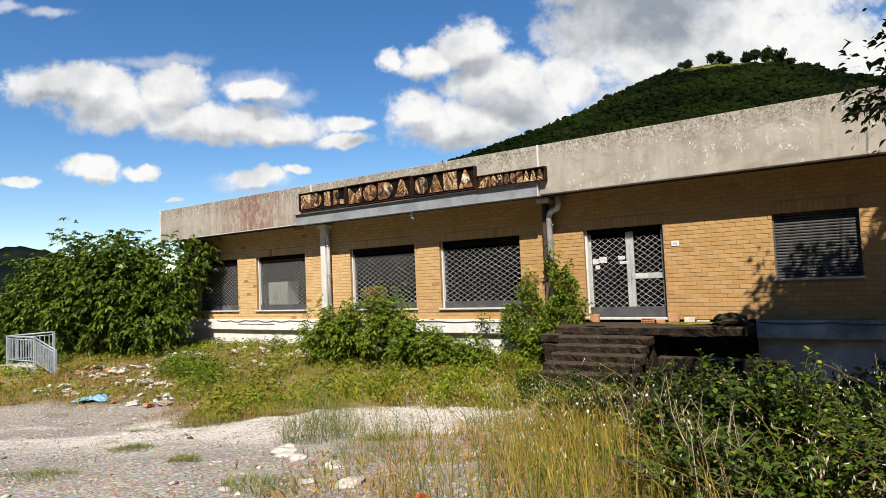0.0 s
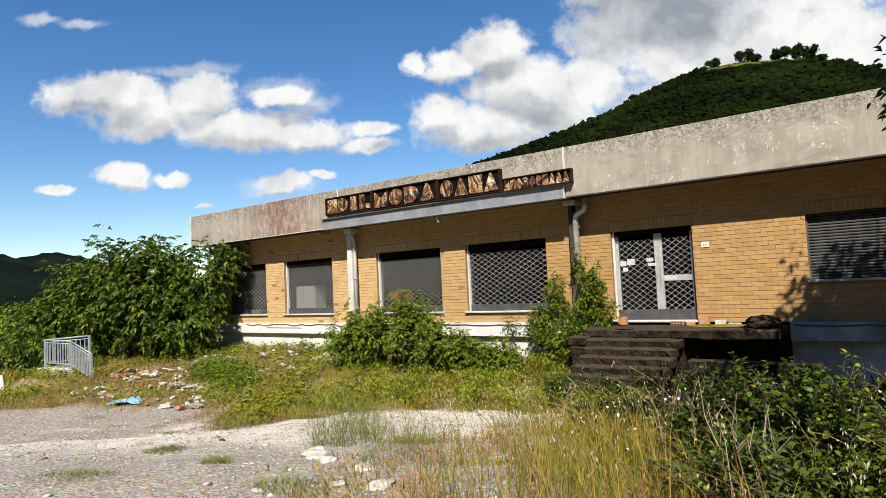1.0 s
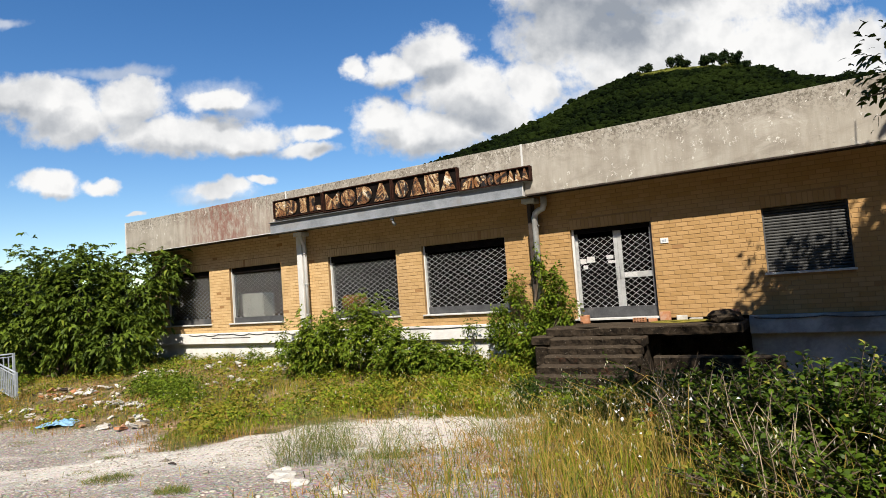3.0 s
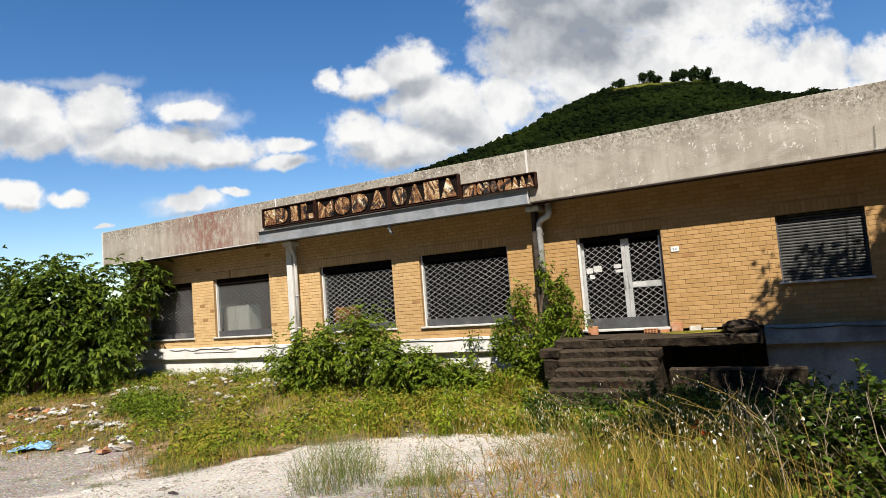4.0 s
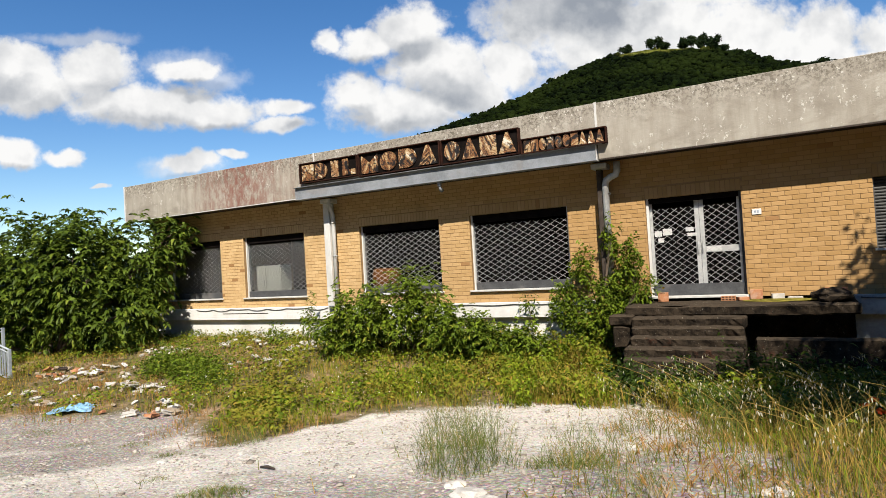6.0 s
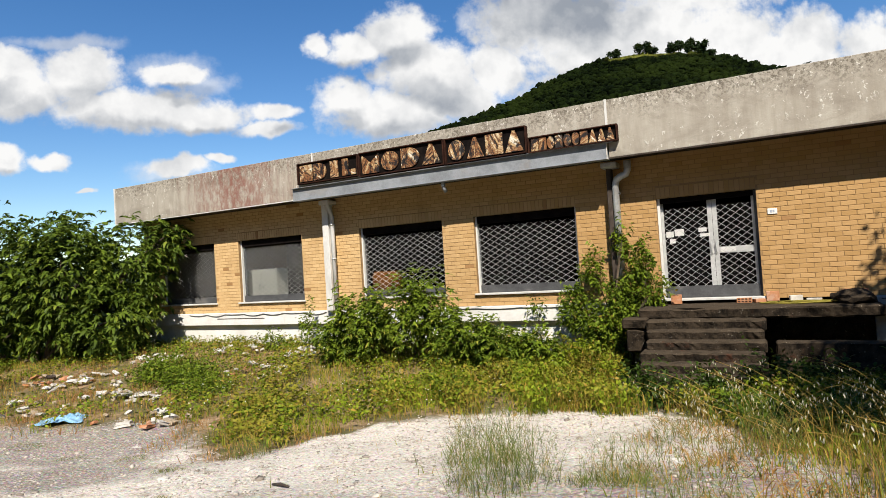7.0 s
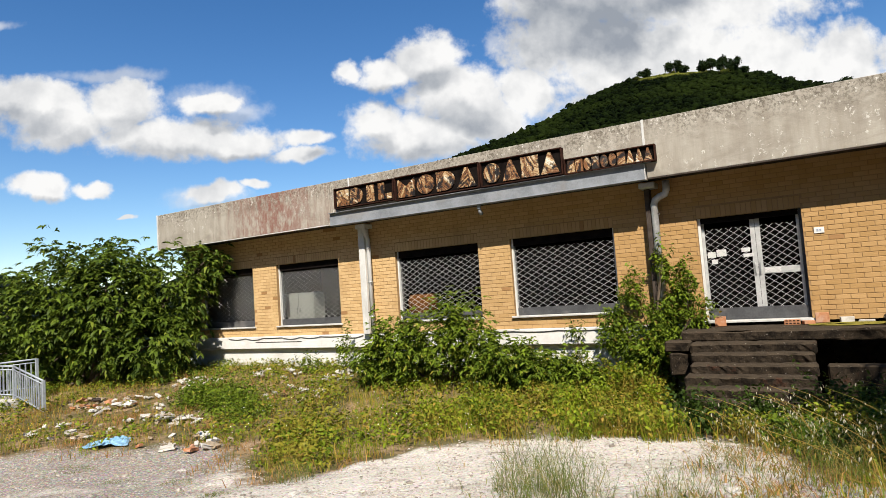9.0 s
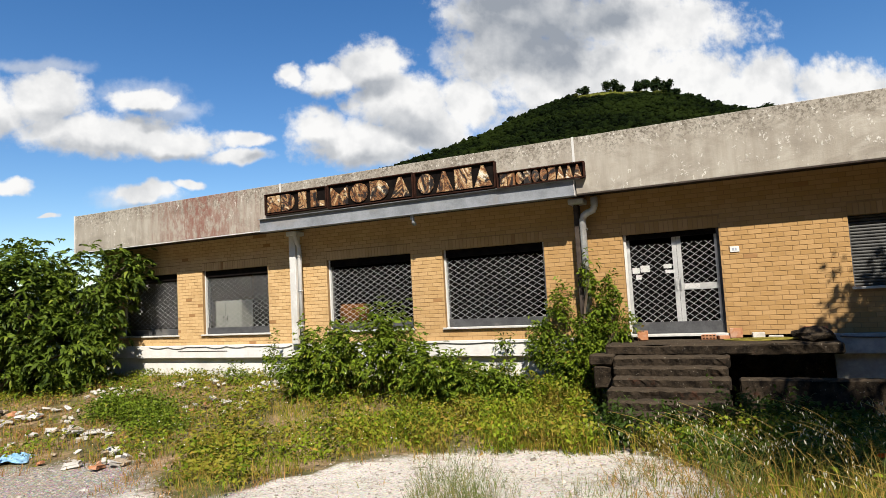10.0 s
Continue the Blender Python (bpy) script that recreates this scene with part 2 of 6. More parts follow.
def ground_surface():
    """Broken pale gravel and old asphalt that give way to soil under the weeds."""
    n = surface("ground_gravel_and_soil", 0.95, 0.0, 0.15)
    at = n.node("ShaderNodeAttribute", attribute_name="gravel").outputs["Fac"]
    wob = n.noise(n.pos, 1.6, 6.0, 0.65)
    k = n.step(n.math("ADD", at, n.math("MULTIPLY", n.math("SUBTRACT", wob, 0.5), 1.8)), -0.25, 0.35)
    grit = n.noise(n.pos, 24.0, 5.0, 0.75)
    cell = n.voronoi(n.pos, 22.0)
    tint = n.voronoi(n.pos, 38.0, "Color")
    pale = n.mix(n.step(grit, 0.36, 0.62), (0.41, 0.36, 0.30), (0.66, 0.61, 0.53))
    pale = n.mix(0.28, pale, tint, "SOFT_LIGHT")
    tar = n.mix(n.step(grit, 0.38, 0.66), (0.165, 0.138, 0.115), (0.42, 0.375, 0.32))
    tar = n.mix(0.45, tar, tint, "SOFT_LIGHT")
    lx, ly, lz = n.xyz(n.pos)
    old = n.step(n.math("ADD", n.noise(n.pos, 0.55, 4.0, 0.6), n.math("MULTIPLY", n.math("ADD", lx, 4.5), -0.09)), 0.46, 0.72)
    rise = n.math("ADD", n.math("MULTIPLY", lx, 0.55), n.math("MULTIPLY", ly, -0.83))
    old = n.math("MAXIMUM", old, n.math("MULTIPLY", n.step(n.math("ADD", rise, n.math("MULTIPLY", n.noise(n.pos, 0.8, 5.0, 0.65), 4.0)), 8.4, 11.2), 0.92))
    grav = n.mix(old, pale, tar)
    # flat pale chips trodden into the surface, in drifts
    chip = n.math("MULTIPLY", n.step(n.voronoi(n.vmath("ADD", n.pos, n.scaled(n.n.new("ShaderNodeTexNoise").outputs["Color"], (0.06, 0.06, 0))), 13.0), 0.34, 0.26),
                  n.step(n.noise(n.pos, 2.1, 5.0, 0.7), 0.50, 0.60))
    grav = n.mix(n.math("MULTIPLY", chip, 0.8), grav, (0.585, 0.551, 0.495))
    grav = n.mix(n.math("MULTIPLY", n.step(n.noise(n.pos, 3.1, 5.0, 0.7), 0.52, 0.70), 0.62), grav, (0.225, 0.169, 0.112))
    soil = n.mix(n.step(n.noise(n.pos, 5.0, 6.0, 0.7), 0.35, 0.65), (0.11, 0.072, 0.036), (0.33, 0.225, 0.125))
    soil = n.mix(n.math("MULTIPLY", n.step(n.noise(n.pos, 0.9, 5.0, 0.65), 0.4, 0.62), 0.75), soil, (0.053, 0.064, 0.0165))
    soil = n.mix(n.step(lx, -21.0, -27.0), soil, n.mix(n.step(n.noise(n.pos, 0.12, 5.0, 0.6), 0.4, 0.6), (0.053, 0.083, 0.0150), (0.120, 0.135, 0.030)))
    n.put(n.b.inputs["Base Color"], n.mix(k, soil, grav))
    bump(n, n.math("ADD", n.math("ADD", grit, n.math("MULTIPLY", cell, 0.7)), n.math("MULTIPLY", n.noise(n.pos, 4.0, 4.0, 0.6), 1.0)), 0.7, 0.03)
    return n.m


def pebble_surface():
    n = surface("mixed_pebbles", 0.95, 0.0, 0.1)
    r = per_island(n)
    col = n.mix(r, (0.17, 0.145, 0.12), (0.52, 0.475, 0.41))
    n.put(n.b.inputs["Base Color"], n.mix(n.math("MULTIPLY", n.noise(n.pos, 50.0, 3.0), 0.4), col, (0.25, 0.20, 0.15)))
    return n.m


def far_wood():
    """Woodland seen from afar: mottled leaf masses darkened for cloud shade, and a sunlit meadow on the top."""
    n = surface("far_woodland", 0.95, 0.0, 0.03)
    r = per_island(n)
    x, y, z = n.xyz(n.pos)
    fine = n.noise(n.pos, 1.1, 5.0, 0.7)
    # near-black greens carry the cloud's shadow on the hillside
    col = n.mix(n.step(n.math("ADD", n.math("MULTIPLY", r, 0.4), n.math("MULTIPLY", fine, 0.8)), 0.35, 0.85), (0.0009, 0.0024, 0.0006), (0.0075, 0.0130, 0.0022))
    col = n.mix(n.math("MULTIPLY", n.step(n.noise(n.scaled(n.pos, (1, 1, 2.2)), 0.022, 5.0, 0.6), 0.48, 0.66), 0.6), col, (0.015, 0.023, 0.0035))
    mead = n.step(n.math("ADD", z, n.math("MULTIPLY", n.noise(n.pos, 0.06, 5.0, 0.65), 12.0)), 110.5, 114.0)
    mead = n.math("MULTIPLY", mead, n.step(x, -72.0, -64.0))
    n.put(n.b.inputs["Base Color"], n.mix(mead, col, n.mix(n.step(fine, 0.4, 0.6), (0.055, 0.068, 0.010), (0.135, 0.130, 0.026))))
    bump(n, fine, 1.0, 0.8)
    return n.m


def rust_sign():
    """Burnt lettering foil: curling dark, brown and bright straw-coloured strips."""
    n = surface("peeling_sign_face", 0.55, 0.0, 0.4)
    cell = n.voronoi(n.scaled(n.pos, (2.6, 0, 1.6)), 1.0, "Color")
    cx, cy, cz = n.xyz(cell)
    lx, ly, lz = n.xyz(n.pos)
    way = n.math("ADD", n.math("MULTIPLY", lx, n.math("SUBTRACT", cx, 0.35)), n.math("MULTIPLY", lz, n.math("SUBTRACT", cy, 0.3)))
    strip = n.n.new("ShaderNodeCombineXYZ")
    n.put(strip.inputs[0], n.math("MULTIPLY", way, 9.0)), n.put(strip.inputs[1], n.math("MULTIPLY", cz, 40.0))
    n.put(strip.inputs[2], n.math("MULTIPLY", n.noise(n.pos, 5.0, 3.0), 0.9))
    a = n.noise(strip.outputs[0], 2.6, 4.0, 0.7, 0.3)
    col = n.mix(n.step(a, 0.42, 0.48), (0.0075, 0.0053, 0.0045), (0.180, 0.075, 0.026))
    col = n.mix(n.step(a, 0.50, 0.56), col, (0.413, 0.285, 0.143))
    col = n.mix(n.step(a, 0.59, 0.64), col, (0.600, 0.555, 0.465))
    col = n.mix(n.step(n.noise(n.pos, 4.0, 5.0, 0.7), 0.52, 0.62), col, (0.0090, 0.0067, 0.0060))
    n.put(n.b.inputs["Base Color"], col)
    bump(n, a, 0.8, 0.03)
    return n.m


def step_surface():
    """Mould-black mossy concrete, shade worked into it, with brown dust and moss settled in blots."""
    n = surface("shade_dark_mossy_step", 0.95, 0.0, 0.08)
    a, f = n.noise(n.pos, 4.5, 6.0, 0.7), n.noise(n.pos, 38.0, 4.0, 0.7)
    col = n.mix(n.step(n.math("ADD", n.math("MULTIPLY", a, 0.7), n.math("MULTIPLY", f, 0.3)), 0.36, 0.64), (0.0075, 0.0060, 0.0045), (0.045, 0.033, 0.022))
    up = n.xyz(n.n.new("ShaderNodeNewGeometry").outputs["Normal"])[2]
    # the lighter dust tone grows with the upward normal
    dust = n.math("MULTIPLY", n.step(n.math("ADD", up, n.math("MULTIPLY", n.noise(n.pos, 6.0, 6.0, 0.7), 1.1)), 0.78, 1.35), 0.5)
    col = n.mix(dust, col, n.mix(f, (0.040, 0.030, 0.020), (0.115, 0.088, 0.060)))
    rusty = n.step(n.noise(n.pos, 2.4, 6.0, 0.75), 0.60, 0.70)
    col = n.mix(n.math("MULTIPLY", rusty, 0.7), col, (0.064, 0.026, 0.0150))
    n.put(n.b.inputs["Base Color"], n.mix(n.step(n.noise(n.pos, 21.0, 4.0, 0.75), 0.64, 0.70), col, (0.270, 0.240, 0.195)))
    bump(n, n.math("ADD", a, f), 1.0, 0.02)
    return n.m


def glass_surface():
    n = surface("dark_tinted_glass", 0.08, 0.0, 0.5)
    tr, gl, mx = n.n.new("ShaderNodeBsdfTransparent"), n.n.new("ShaderNodeBsdfGlossy"), n.n.new("ShaderNodeMixShader")
    fr = n.n.new("ShaderNodeFresnel")
    # weak reflection and a grey tint darken the room behind the pane
    fr.inputs[0].default_value = 1.16
    tr.inputs[0].default_value, gl.inputs["Roughness"].default_value = (0.62, 0.64, 0.62, 1), 0.06
    n.l.new(fr.outputs[0], mx.inputs[0]), n.l.new(tr.outputs[0], mx.inputs[1]), n.l.new(gl.outputs[0], mx.inputs[2])
    n.l.new(mx.outputs[0], n.n["Material Output"].inputs[0])
    return n.m


M = {
    "brick": brick_surface(), "concrete": concrete_surface(), "ground": ground_surface(), "wood_far": far_wood(),
    "pebble": pebble_surface(), "sign": rust_sign(), "glass": glass_surface(),
    "mortar": plain("ochre_mortar", (0.225, 0.139, 0.064), (0.315, 0.203, 0.098), 6.0, 0.95),
    # soffit colour holds the shade under the overhang
    "soffit": plain("shade_dark_soffit", (0.026, 0.0195, 0.0150), (0.060, 0.045, 0.034), 2.0, 0.95),
    "plinth": plain("flaking_white_plinth", (0.555, 0.540, 0.510), (0.667, 0.656, 0.630), 1.6, 0.9, 0, 0.4, (0.300, 0.277, 0.240), 0.3),
    "plinth_grey": plain("grey_cement_plinth", (0.26, 0.255, 0.245), (0.46, 0.45, 0.43), 1.6, 0.9, 0, 0.4, (0.10, 0.09, 0.08), 0.6),
    "white": plain("chalky_white_paint", (0.450, 0.443, 0.420), (0.630, 0.622, 0.600), 3.0, 0.7, 0, 0.3, (0.315, 0.270, 0.225), 0.45, stretch=(1, 1, 0.4)),
    "zinc": plain("dull_zinc", (0.330, 0.338, 0.338), (0.555, 0.555, 0.547), 5.0, 0.35, 0.35, 0.2, (0.165, 0.128, 0.098), 0.4),
    "beam": plain("blue_grey_painted_steel", (0.150, 0.161, 0.176), (0.247, 0.262, 0.281), 3.0, 0.6, 0.0, 0.2, (0.225, 0.203, 0.188), 0.5),
    "rust": plain("rusted_steel", (0.0135, 0.0067, 0.0053), (0.056, 0.022, 0.0135), 9.0, 0.85, 0.2, 0.5),
    "black": plain("near_black_panel", (0.0045, 0.0037, 0.0037), (0.0135, 0.0105, 0.0090), 5.0, 0.8, 0, 0.3, spec=0.02),
    "dark": plain("dark_brown_column", (0.030, 0.022, 0.0188), (0.075, 0.060, 0.049), 4.0, 0.7),
    "grille": plain("galvanised_grille", (0.345, 0.341, 0.330), (0.510, 0.503, 0.488), 12.0, 0.6, 0.0, 0.1),
    "panel": plain("grey_painted_metal", (0.045, 0.046, 0.049), (0.083, 0.084, 0.086), 3.0, 0.6, 0.0, 0.2, (0.247, 0.232, 0.210), 0.4),
    "alu": plain("dull_aluminium", (0.360, 0.360, 0.352), (0.495, 0.495, 0.488), 6.0, 0.5, 0.0, 0.1),
    "shutter": plain("dark_grey_slat", (0.038, 0.038, 0.038), (0.083, 0.083, 0.079), 5.0, 0.5, 0.1, 0.2),
    "marble": plain("pale_stone_sill", (0.413, 0.405, 0.383), (0.570, 0.562, 0.532), 7.0, 0.6, 0, 0.1, (0.262, 0.240, 0.210), 0.3),
    # near-black plaster: the darkness of the unlit shop put into the colour
    "inside": plain("unlit_room_plaster", (0.0150, 0.0135, 0.0120), (0.038, 0.035, 0.030), 1.0, 0.95, spec=0.0),
    "step": step_surface(),
    "moss": plain("dry_moss", (0.105, 0.098, 0.0150), (0.225, 0.180, 0.038), 14.0, 1.0, 0, 0.9),
    "terra": plain("terracotta", (0.315, 0.128, 0.060), (0.435, 0.217, 0.112), 12.0, 0.9, 0, 0.4, (0.465, 0.375, 0.300), 0.4),
    "plaster": plain("broken_plaster", (0.315, 0.292, 0.255), (0.525, 0.495, 0.450), 6.0, 0.95, 0, 0.6, (0.285, 0.210, 0.150), 0.35),
    "stone": plain("pale_limestone", (0.315, 0.292, 0.255), (0.555, 0.525, 0.473), 9.0, 0.95, 0, 0.7, (0.195, 0.150, 0.105), 0.35),
    "bag": plain("blue_plastic", (0.098, 0.240, 0.390), (0.300, 0.465, 0.585), 14.0, 0.35, 0, 0.4),
    "rail": plain("grey_painted_rail", (0.270, 0.300, 0.330), (0.375, 0.405, 0.435), 8.0, 0.5, 0.2, 0.2, (0.180, 0.150, 0.135), 0.3),
    "bark": plain("grey_bark", (0.053, 0.038, 0.026), (0.150, 0.116, 0.083), 14.0, 0.95, 0, 0.9, stretch=(1, 1, 0.3)),
    "twig": plain("bleached_twig", (0.210, 0.158, 0.105), (0.375, 0.307, 0.217), 20.0, 0.9),
    "cable": plain("grey_cable", (0.038, 0.038, 0.038), (0.120, 0.116, 0.112), 9.0, 0.6),
    "paper": plain("sun_bleached_paper", (0.555, 0.547, 0.525), (0.645, 0.637, 0.615), 5.0, 0.8),
    "ink": plain("faded_blue_ink", (0.22, 0.25, 0.31), (0.34, 0.37, 0.42), 9.0, 0.8),
    "seat": plain("rust_orange_cloth", (0.315, 0.112, 0.030), (0.435, 0.180, 0.053), 10.0, 0.95),
    "road": plain("pale_concrete_road", (0.413, 0.398, 0.367), (0.570, 0.555, 0.517), 1.0, 0.9, 0, 0.3),
    "house": plain("cream_render", (0.465, 0.420, 0.345), (0.570, 0.525, 0.450), 0.8, 0.9),
    "roof": plain("gravelled_roof", (0.150, 0.143, 0.135), (0.255, 0.240, 0.225), 3.0, 0.95),
    # tones of the far range include the shade of clouds
    "far_hill": plain("cloud_shaded_far_hill", (0.0030, 0.0060, 0.0060), (0.0083, 0.0128, 0.0097), 0.004, 1.0, 0, 0.0, (0.026, 0.030, 0.0188), 0.5, spec=0.0),
    "fig": leafy("fig_leaf", (0.009, 0.021, 0.002), (0.115, 0.165, 0.016), (0.14, 0.17, 0.02)),
    "elder": leafy("elder_leaf", (0.020, 0.042, 0.003), (0.165, 0.225, 0.016), (0.22, 0.22, 0.03)),
    "creeper": leafy("creeper_leaf", (0.020, 0.042, 0.003), (0.165, 0.225, 0.016), (0.17, 0.12, 0.02), share=0.05),
    "shrub": leafy("shrub_leaf", (0.010, 0.024, 0.002), (0.085, 0.135, 0.011), (0.20, 0.20, 0.03), rough=0.45),
    "tree": leafy("tree_leaf", (0.012, 0.028, 0.003), (0.045, 0.075, 0.009)),
    "pine": leafy("dark_crown", (0.0060, 0.0135, 0.0045), (0.0188, 0.034, 0.0090)),
    "grass": leafy("green_grass", (0.060, 0.088, 0.004), (0.240, 0.270, 0.015), (0.33, 0.22, 0.05), rough=0.6, share=0.14, patch=(0.34, 0.225, 0.045)),
    "herb": leafy("low_weed_leaf", (0.038, 0.068, 0.003), (0.225, 0.280, 0.015), (0.27, 0.18, 0.03), share=0.08, patch=(0.21, 0.19, 0.02)),
    "straw": leafy("dry_straw", (0.16, 0.105, 0.018), (0.43, 0.295, 0.075), (0.12, 0.13, 0.016), rough=0.7, share=0.22),
    "rustweed": leafy("reddish_dry_weed", (0.17, 0.075, 0.020), (0.44, 0.245, 0.085), (0.09, 0.10, 0.012), rough=0.8, share=0.18),
    "wisp": leafy("thin_fennel", (0.055, 0.08, 0.014), (0.15, 0.185, 0.04), (0.28, 0.21, 0.07), rough=0.7, share=0.2),
    "husk": leafy("oat_husk", (0.413, 0.375, 0.255), (0.600, 0.570, 0.450), rough=0.7, through_light=0.4),
    "poppy": leafy("poppy_petal", (0.562, 0.045, 0.0112), (0.637, 0.098, 0.022), rough=0.6, through_light=0.4),
    "yellow": leafy("yellow_flower", (0.413, 0.300, 0.0150), (0.562, 0.450, 0.038), rough=0.6),
    "daisy": leafy("white_flower", (0.525, 0.525, 0.480), (0.637, 0.637, 0.600), rough=0.6),
}


# ---------------------------------------------------------------- builders
def thing(name, base, label, category, group="", kind=""):
    ob = new(name)
    ob.location = base
    ob.empty_display_size = 0.1
    return tagged(ob, label, category, group, kind)


def link(name, mesh, material, parent=None, label=""):
    ob = new(name, mesh)
    if material is not None and not mesh.materials:
        mesh.materials.append(material)
    if parent is not None:
        ob.parent = parent
        ob.matrix_parent_inverse = parent.matrix_basis.inverted()
    return tagged(ob, label)


def part(name, bm, material, parent=None, label=""):
    me = bpy.data.meshes.new(name)
    bm.normal_update()
    bm.to_mesh(me)
    bm.free()
    return link(name, me, material, parent, label)


def raw(name, verts, faces, material, parent=None, label="", smooth=False):
    me = bpy.data.meshes.new(name)
    me.from_pydata([tuple(q) for q in verts], [], [tuple(f) for f in faces])
    if smooth:
        me.shade_smooth()
    me.update()
    return link(name, me, material, parent, label)


def many(name, stations, faces, material, parent=None, label=""):
    """One mesh of N alike small shapes. stations: array (N, k, 3); faces: tuples of indices within a shape."""
    n, k, _ = stations.shape
    me = bpy.data.meshes.new(name)
    loops, starts, totals = [], [], []
    per = sum(len(f) for f in faces)
    flat = np.concatenate([np.array(f) for f in faces])
    loops = (np.arange(n)[:, None] * k + flat[None, :]).ravel()
    sizes = np.tile([len(f) for f in faces], n)
    starts = np.concatenate([[0], np.cumsum(sizes)[:-1]])
    me.vertices.add(n * k), me.loops.add(n * per), me.polygons.add(n * len(faces))
    me.vertices.foreach_set("co", stations.astype(np.float32).ravel())
    me.loops.foreach_set("vertex_index", loops.astype(np.int32))
    me.polygons.foreach_set("loop_start", starts.astype(np.int32))
    me.update(calc_edges=True)
    me.validate()
    return link(name, me, material, parent, label)


def box(bm, lo, hi, bevel=0.0):
    c = [(a + b) / 2 for a, b in zip(lo, hi)]
    s = [abs(b - a) for a, b in zip(lo, hi)]
    r = bmesh.ops.create_cube(bm, size=1.0, matrix=Matrix.LocRotScale(c, None, s))
    if bevel:
        edges = {e for vtx in r["verts"] for e in vtx.link_edges}
        bmesh.ops.bevel(bm, geom=list(edges), offset=bevel, segments=1, affect="EDGES")
    return bm


def one_box(lo, hi, bevel=0.0):
    return box(bmesh.new(), lo, hi, bevel)


def tube(bm, points, radii, sides=8, cap=True):
    """A tube along points, tapered by radii."""
    pts = [Vector(p) for p in points]
    if not isinstance(radii, (list, tuple)):
        radii = [radii] * len(pts)
    rings = []
    for i, p in enumerate(pts):
        d = (pts[min(i + 1, len(pts) - 1)] - pts[max(i - 1, 0)]).normalized()
        a = d.orthogonal().normalized() if abs(d.z) > 0.9 else d.cross(Vector((0, 0, 1))).normalized()
        if rings:
            a = (last - d * last.dot(d)).normalized()
        last = a
        b = d.cross(a)
        rings.append([bm.verts.new(p + (a * math.cos(q) + b * math.sin(q)) * radii[i]) for q in (2 * math.pi * j / sides for j in range(sides))])
    for r0, r1 in zip(rings, rings[1:]):
        for j in range(sides):
            f = bm.faces.new((r0[j], r0[(j + 1) % sides], r1[(j + 1) % sides], r1[j]))
            f.smooth = sides > 5
    if cap:
        bm.faces.new(rings[0][::-1]), bm.faces.new(rings[-1])
    return bm


rng = np.random.default_rng(7)


def unit(a):
    return a / np.maximum(np.linalg.norm(a, axis=-1, keepdims=True), 1e-6)


LEAF = ((0, 2, 1), (1, 2, 4, 3), (3, 4, 5))


def leaf_shapes(base, along, length, width, fold=0.25, droop=0.3, up=None):
    """Leaves of six corners, folded on the rib and drooping at the tip."""
    n = len(base)
    along = unit(along)
    ref = rng.normal(size=(n, 3)) * 0.5 + np.array([0, 0, 1.0]) if up is None else up
    across = unit(np.cross(along, ref))
    nor = np.cross(across, along)
    L, W = length[:, None], width[:, None]
    dn = np.array([0, 0, -1.0])
    p1, p2 = base + along * L * 0.35 + dn * L * droop * 0.1, base + along * L * 0.72 + dn * L * droop * 0.45
    tip = base + along * L + dn * L * droop
    st = np.stack([base, p1 - across * W * 0.5 + nor * W * fold, p1 + across * W * 0.5 + nor * W * fold,
                   p2 - across * W * 0.38 + nor * W * fold * 0.7, p2 + across * W * 0.38 + nor * W * fold * 0.7, tip], axis=1)
    return st


def crown_points(blobs_, n, shell=0.55):
    """Places in the outer part of overlapping ellipsoids (x, y, z, rx, ry, rz), none deep inside another."""
    blobs_ = np.array(blobs_, float)
    vol = blobs_[:, 3] * blobs_[:, 4] * blobs_[:, 5]
    pick = rng.choice(len(blobs_), size=n, p=vol ** 0.67 / (vol ** 0.67).sum())
    d = unit(rng.normal(size=(n, 3)))
    r = (shell + (1 - shell) * rng.random(n)) * (0.85 + 0.3 * rng.random(n))
    # uneven outline: lobes
    lob = 1 + 0.16 * np.sin(d[:, 0] * 7 + pick * 1.7) * np.sin(d[:, 1] * 6 + pick) + 0.12 * np.sin(d[:, 2] * 9 + pick * 2.3)
    p = blobs_[pick, :3] + d * (r * lob)[:, None] * blobs_[pick, 3:]
    inside = np.zeros(n, bool)
    for b in blobs_:
        inside |= (((p - b[:3]) / (b[3:] * shell * 0.9)) ** 2).sum(1) < 1
    return p[~inside], d[~inside]


def gz(x, y):
    """Height of the ground."""
    x, y = np.asarray(x, float), np.asarray(y, float)

    def sm(v, a, b):
        q = np.clip((v - a) / (b - a), 0, 1)
        return q * q * (3 - 2 * q)
    z = -0.5 + 1.05 * sm(0.55 * x - 0.83 * y, 2, 12)
    z = z + 0.5 * sm(y, -5.5, 0.3) * sm(-x, 0, 6)
    z = z - 0.75 * sm(-x, 15.2, 18.5) * sm(-y, 5.9, 7.0)
    z = z - 2.4 * sm(-x, 20.5, 27) - 9 * sm(-x, 34, 110)
    z = z + 0.03 * np.sin(x * 1.9 + y * 0.7) * np.sin(y * 2.3 - x * 0.4) + 0.015 * np.sin(x * 5.1) * np.sin(y * 4.7)
    return z


def gravel_edge(x):
    """Where the pale gravel ends and the weeds begin, seen along x."""
    return np.interp(x, [-30, -14, -10.7, -7.8, -6.4, -4.7, -4.2, -3.8, -1.9, 0.6, 1.2, 2.0, 2.9, 4.3, 20],
                     [-12, -10.5, -8.0, -6.5, -7.6, -8.6, -7.6, -5.9, -4.4, -4.2, -5.4, -7.4, -9.6, -11.6, -13])


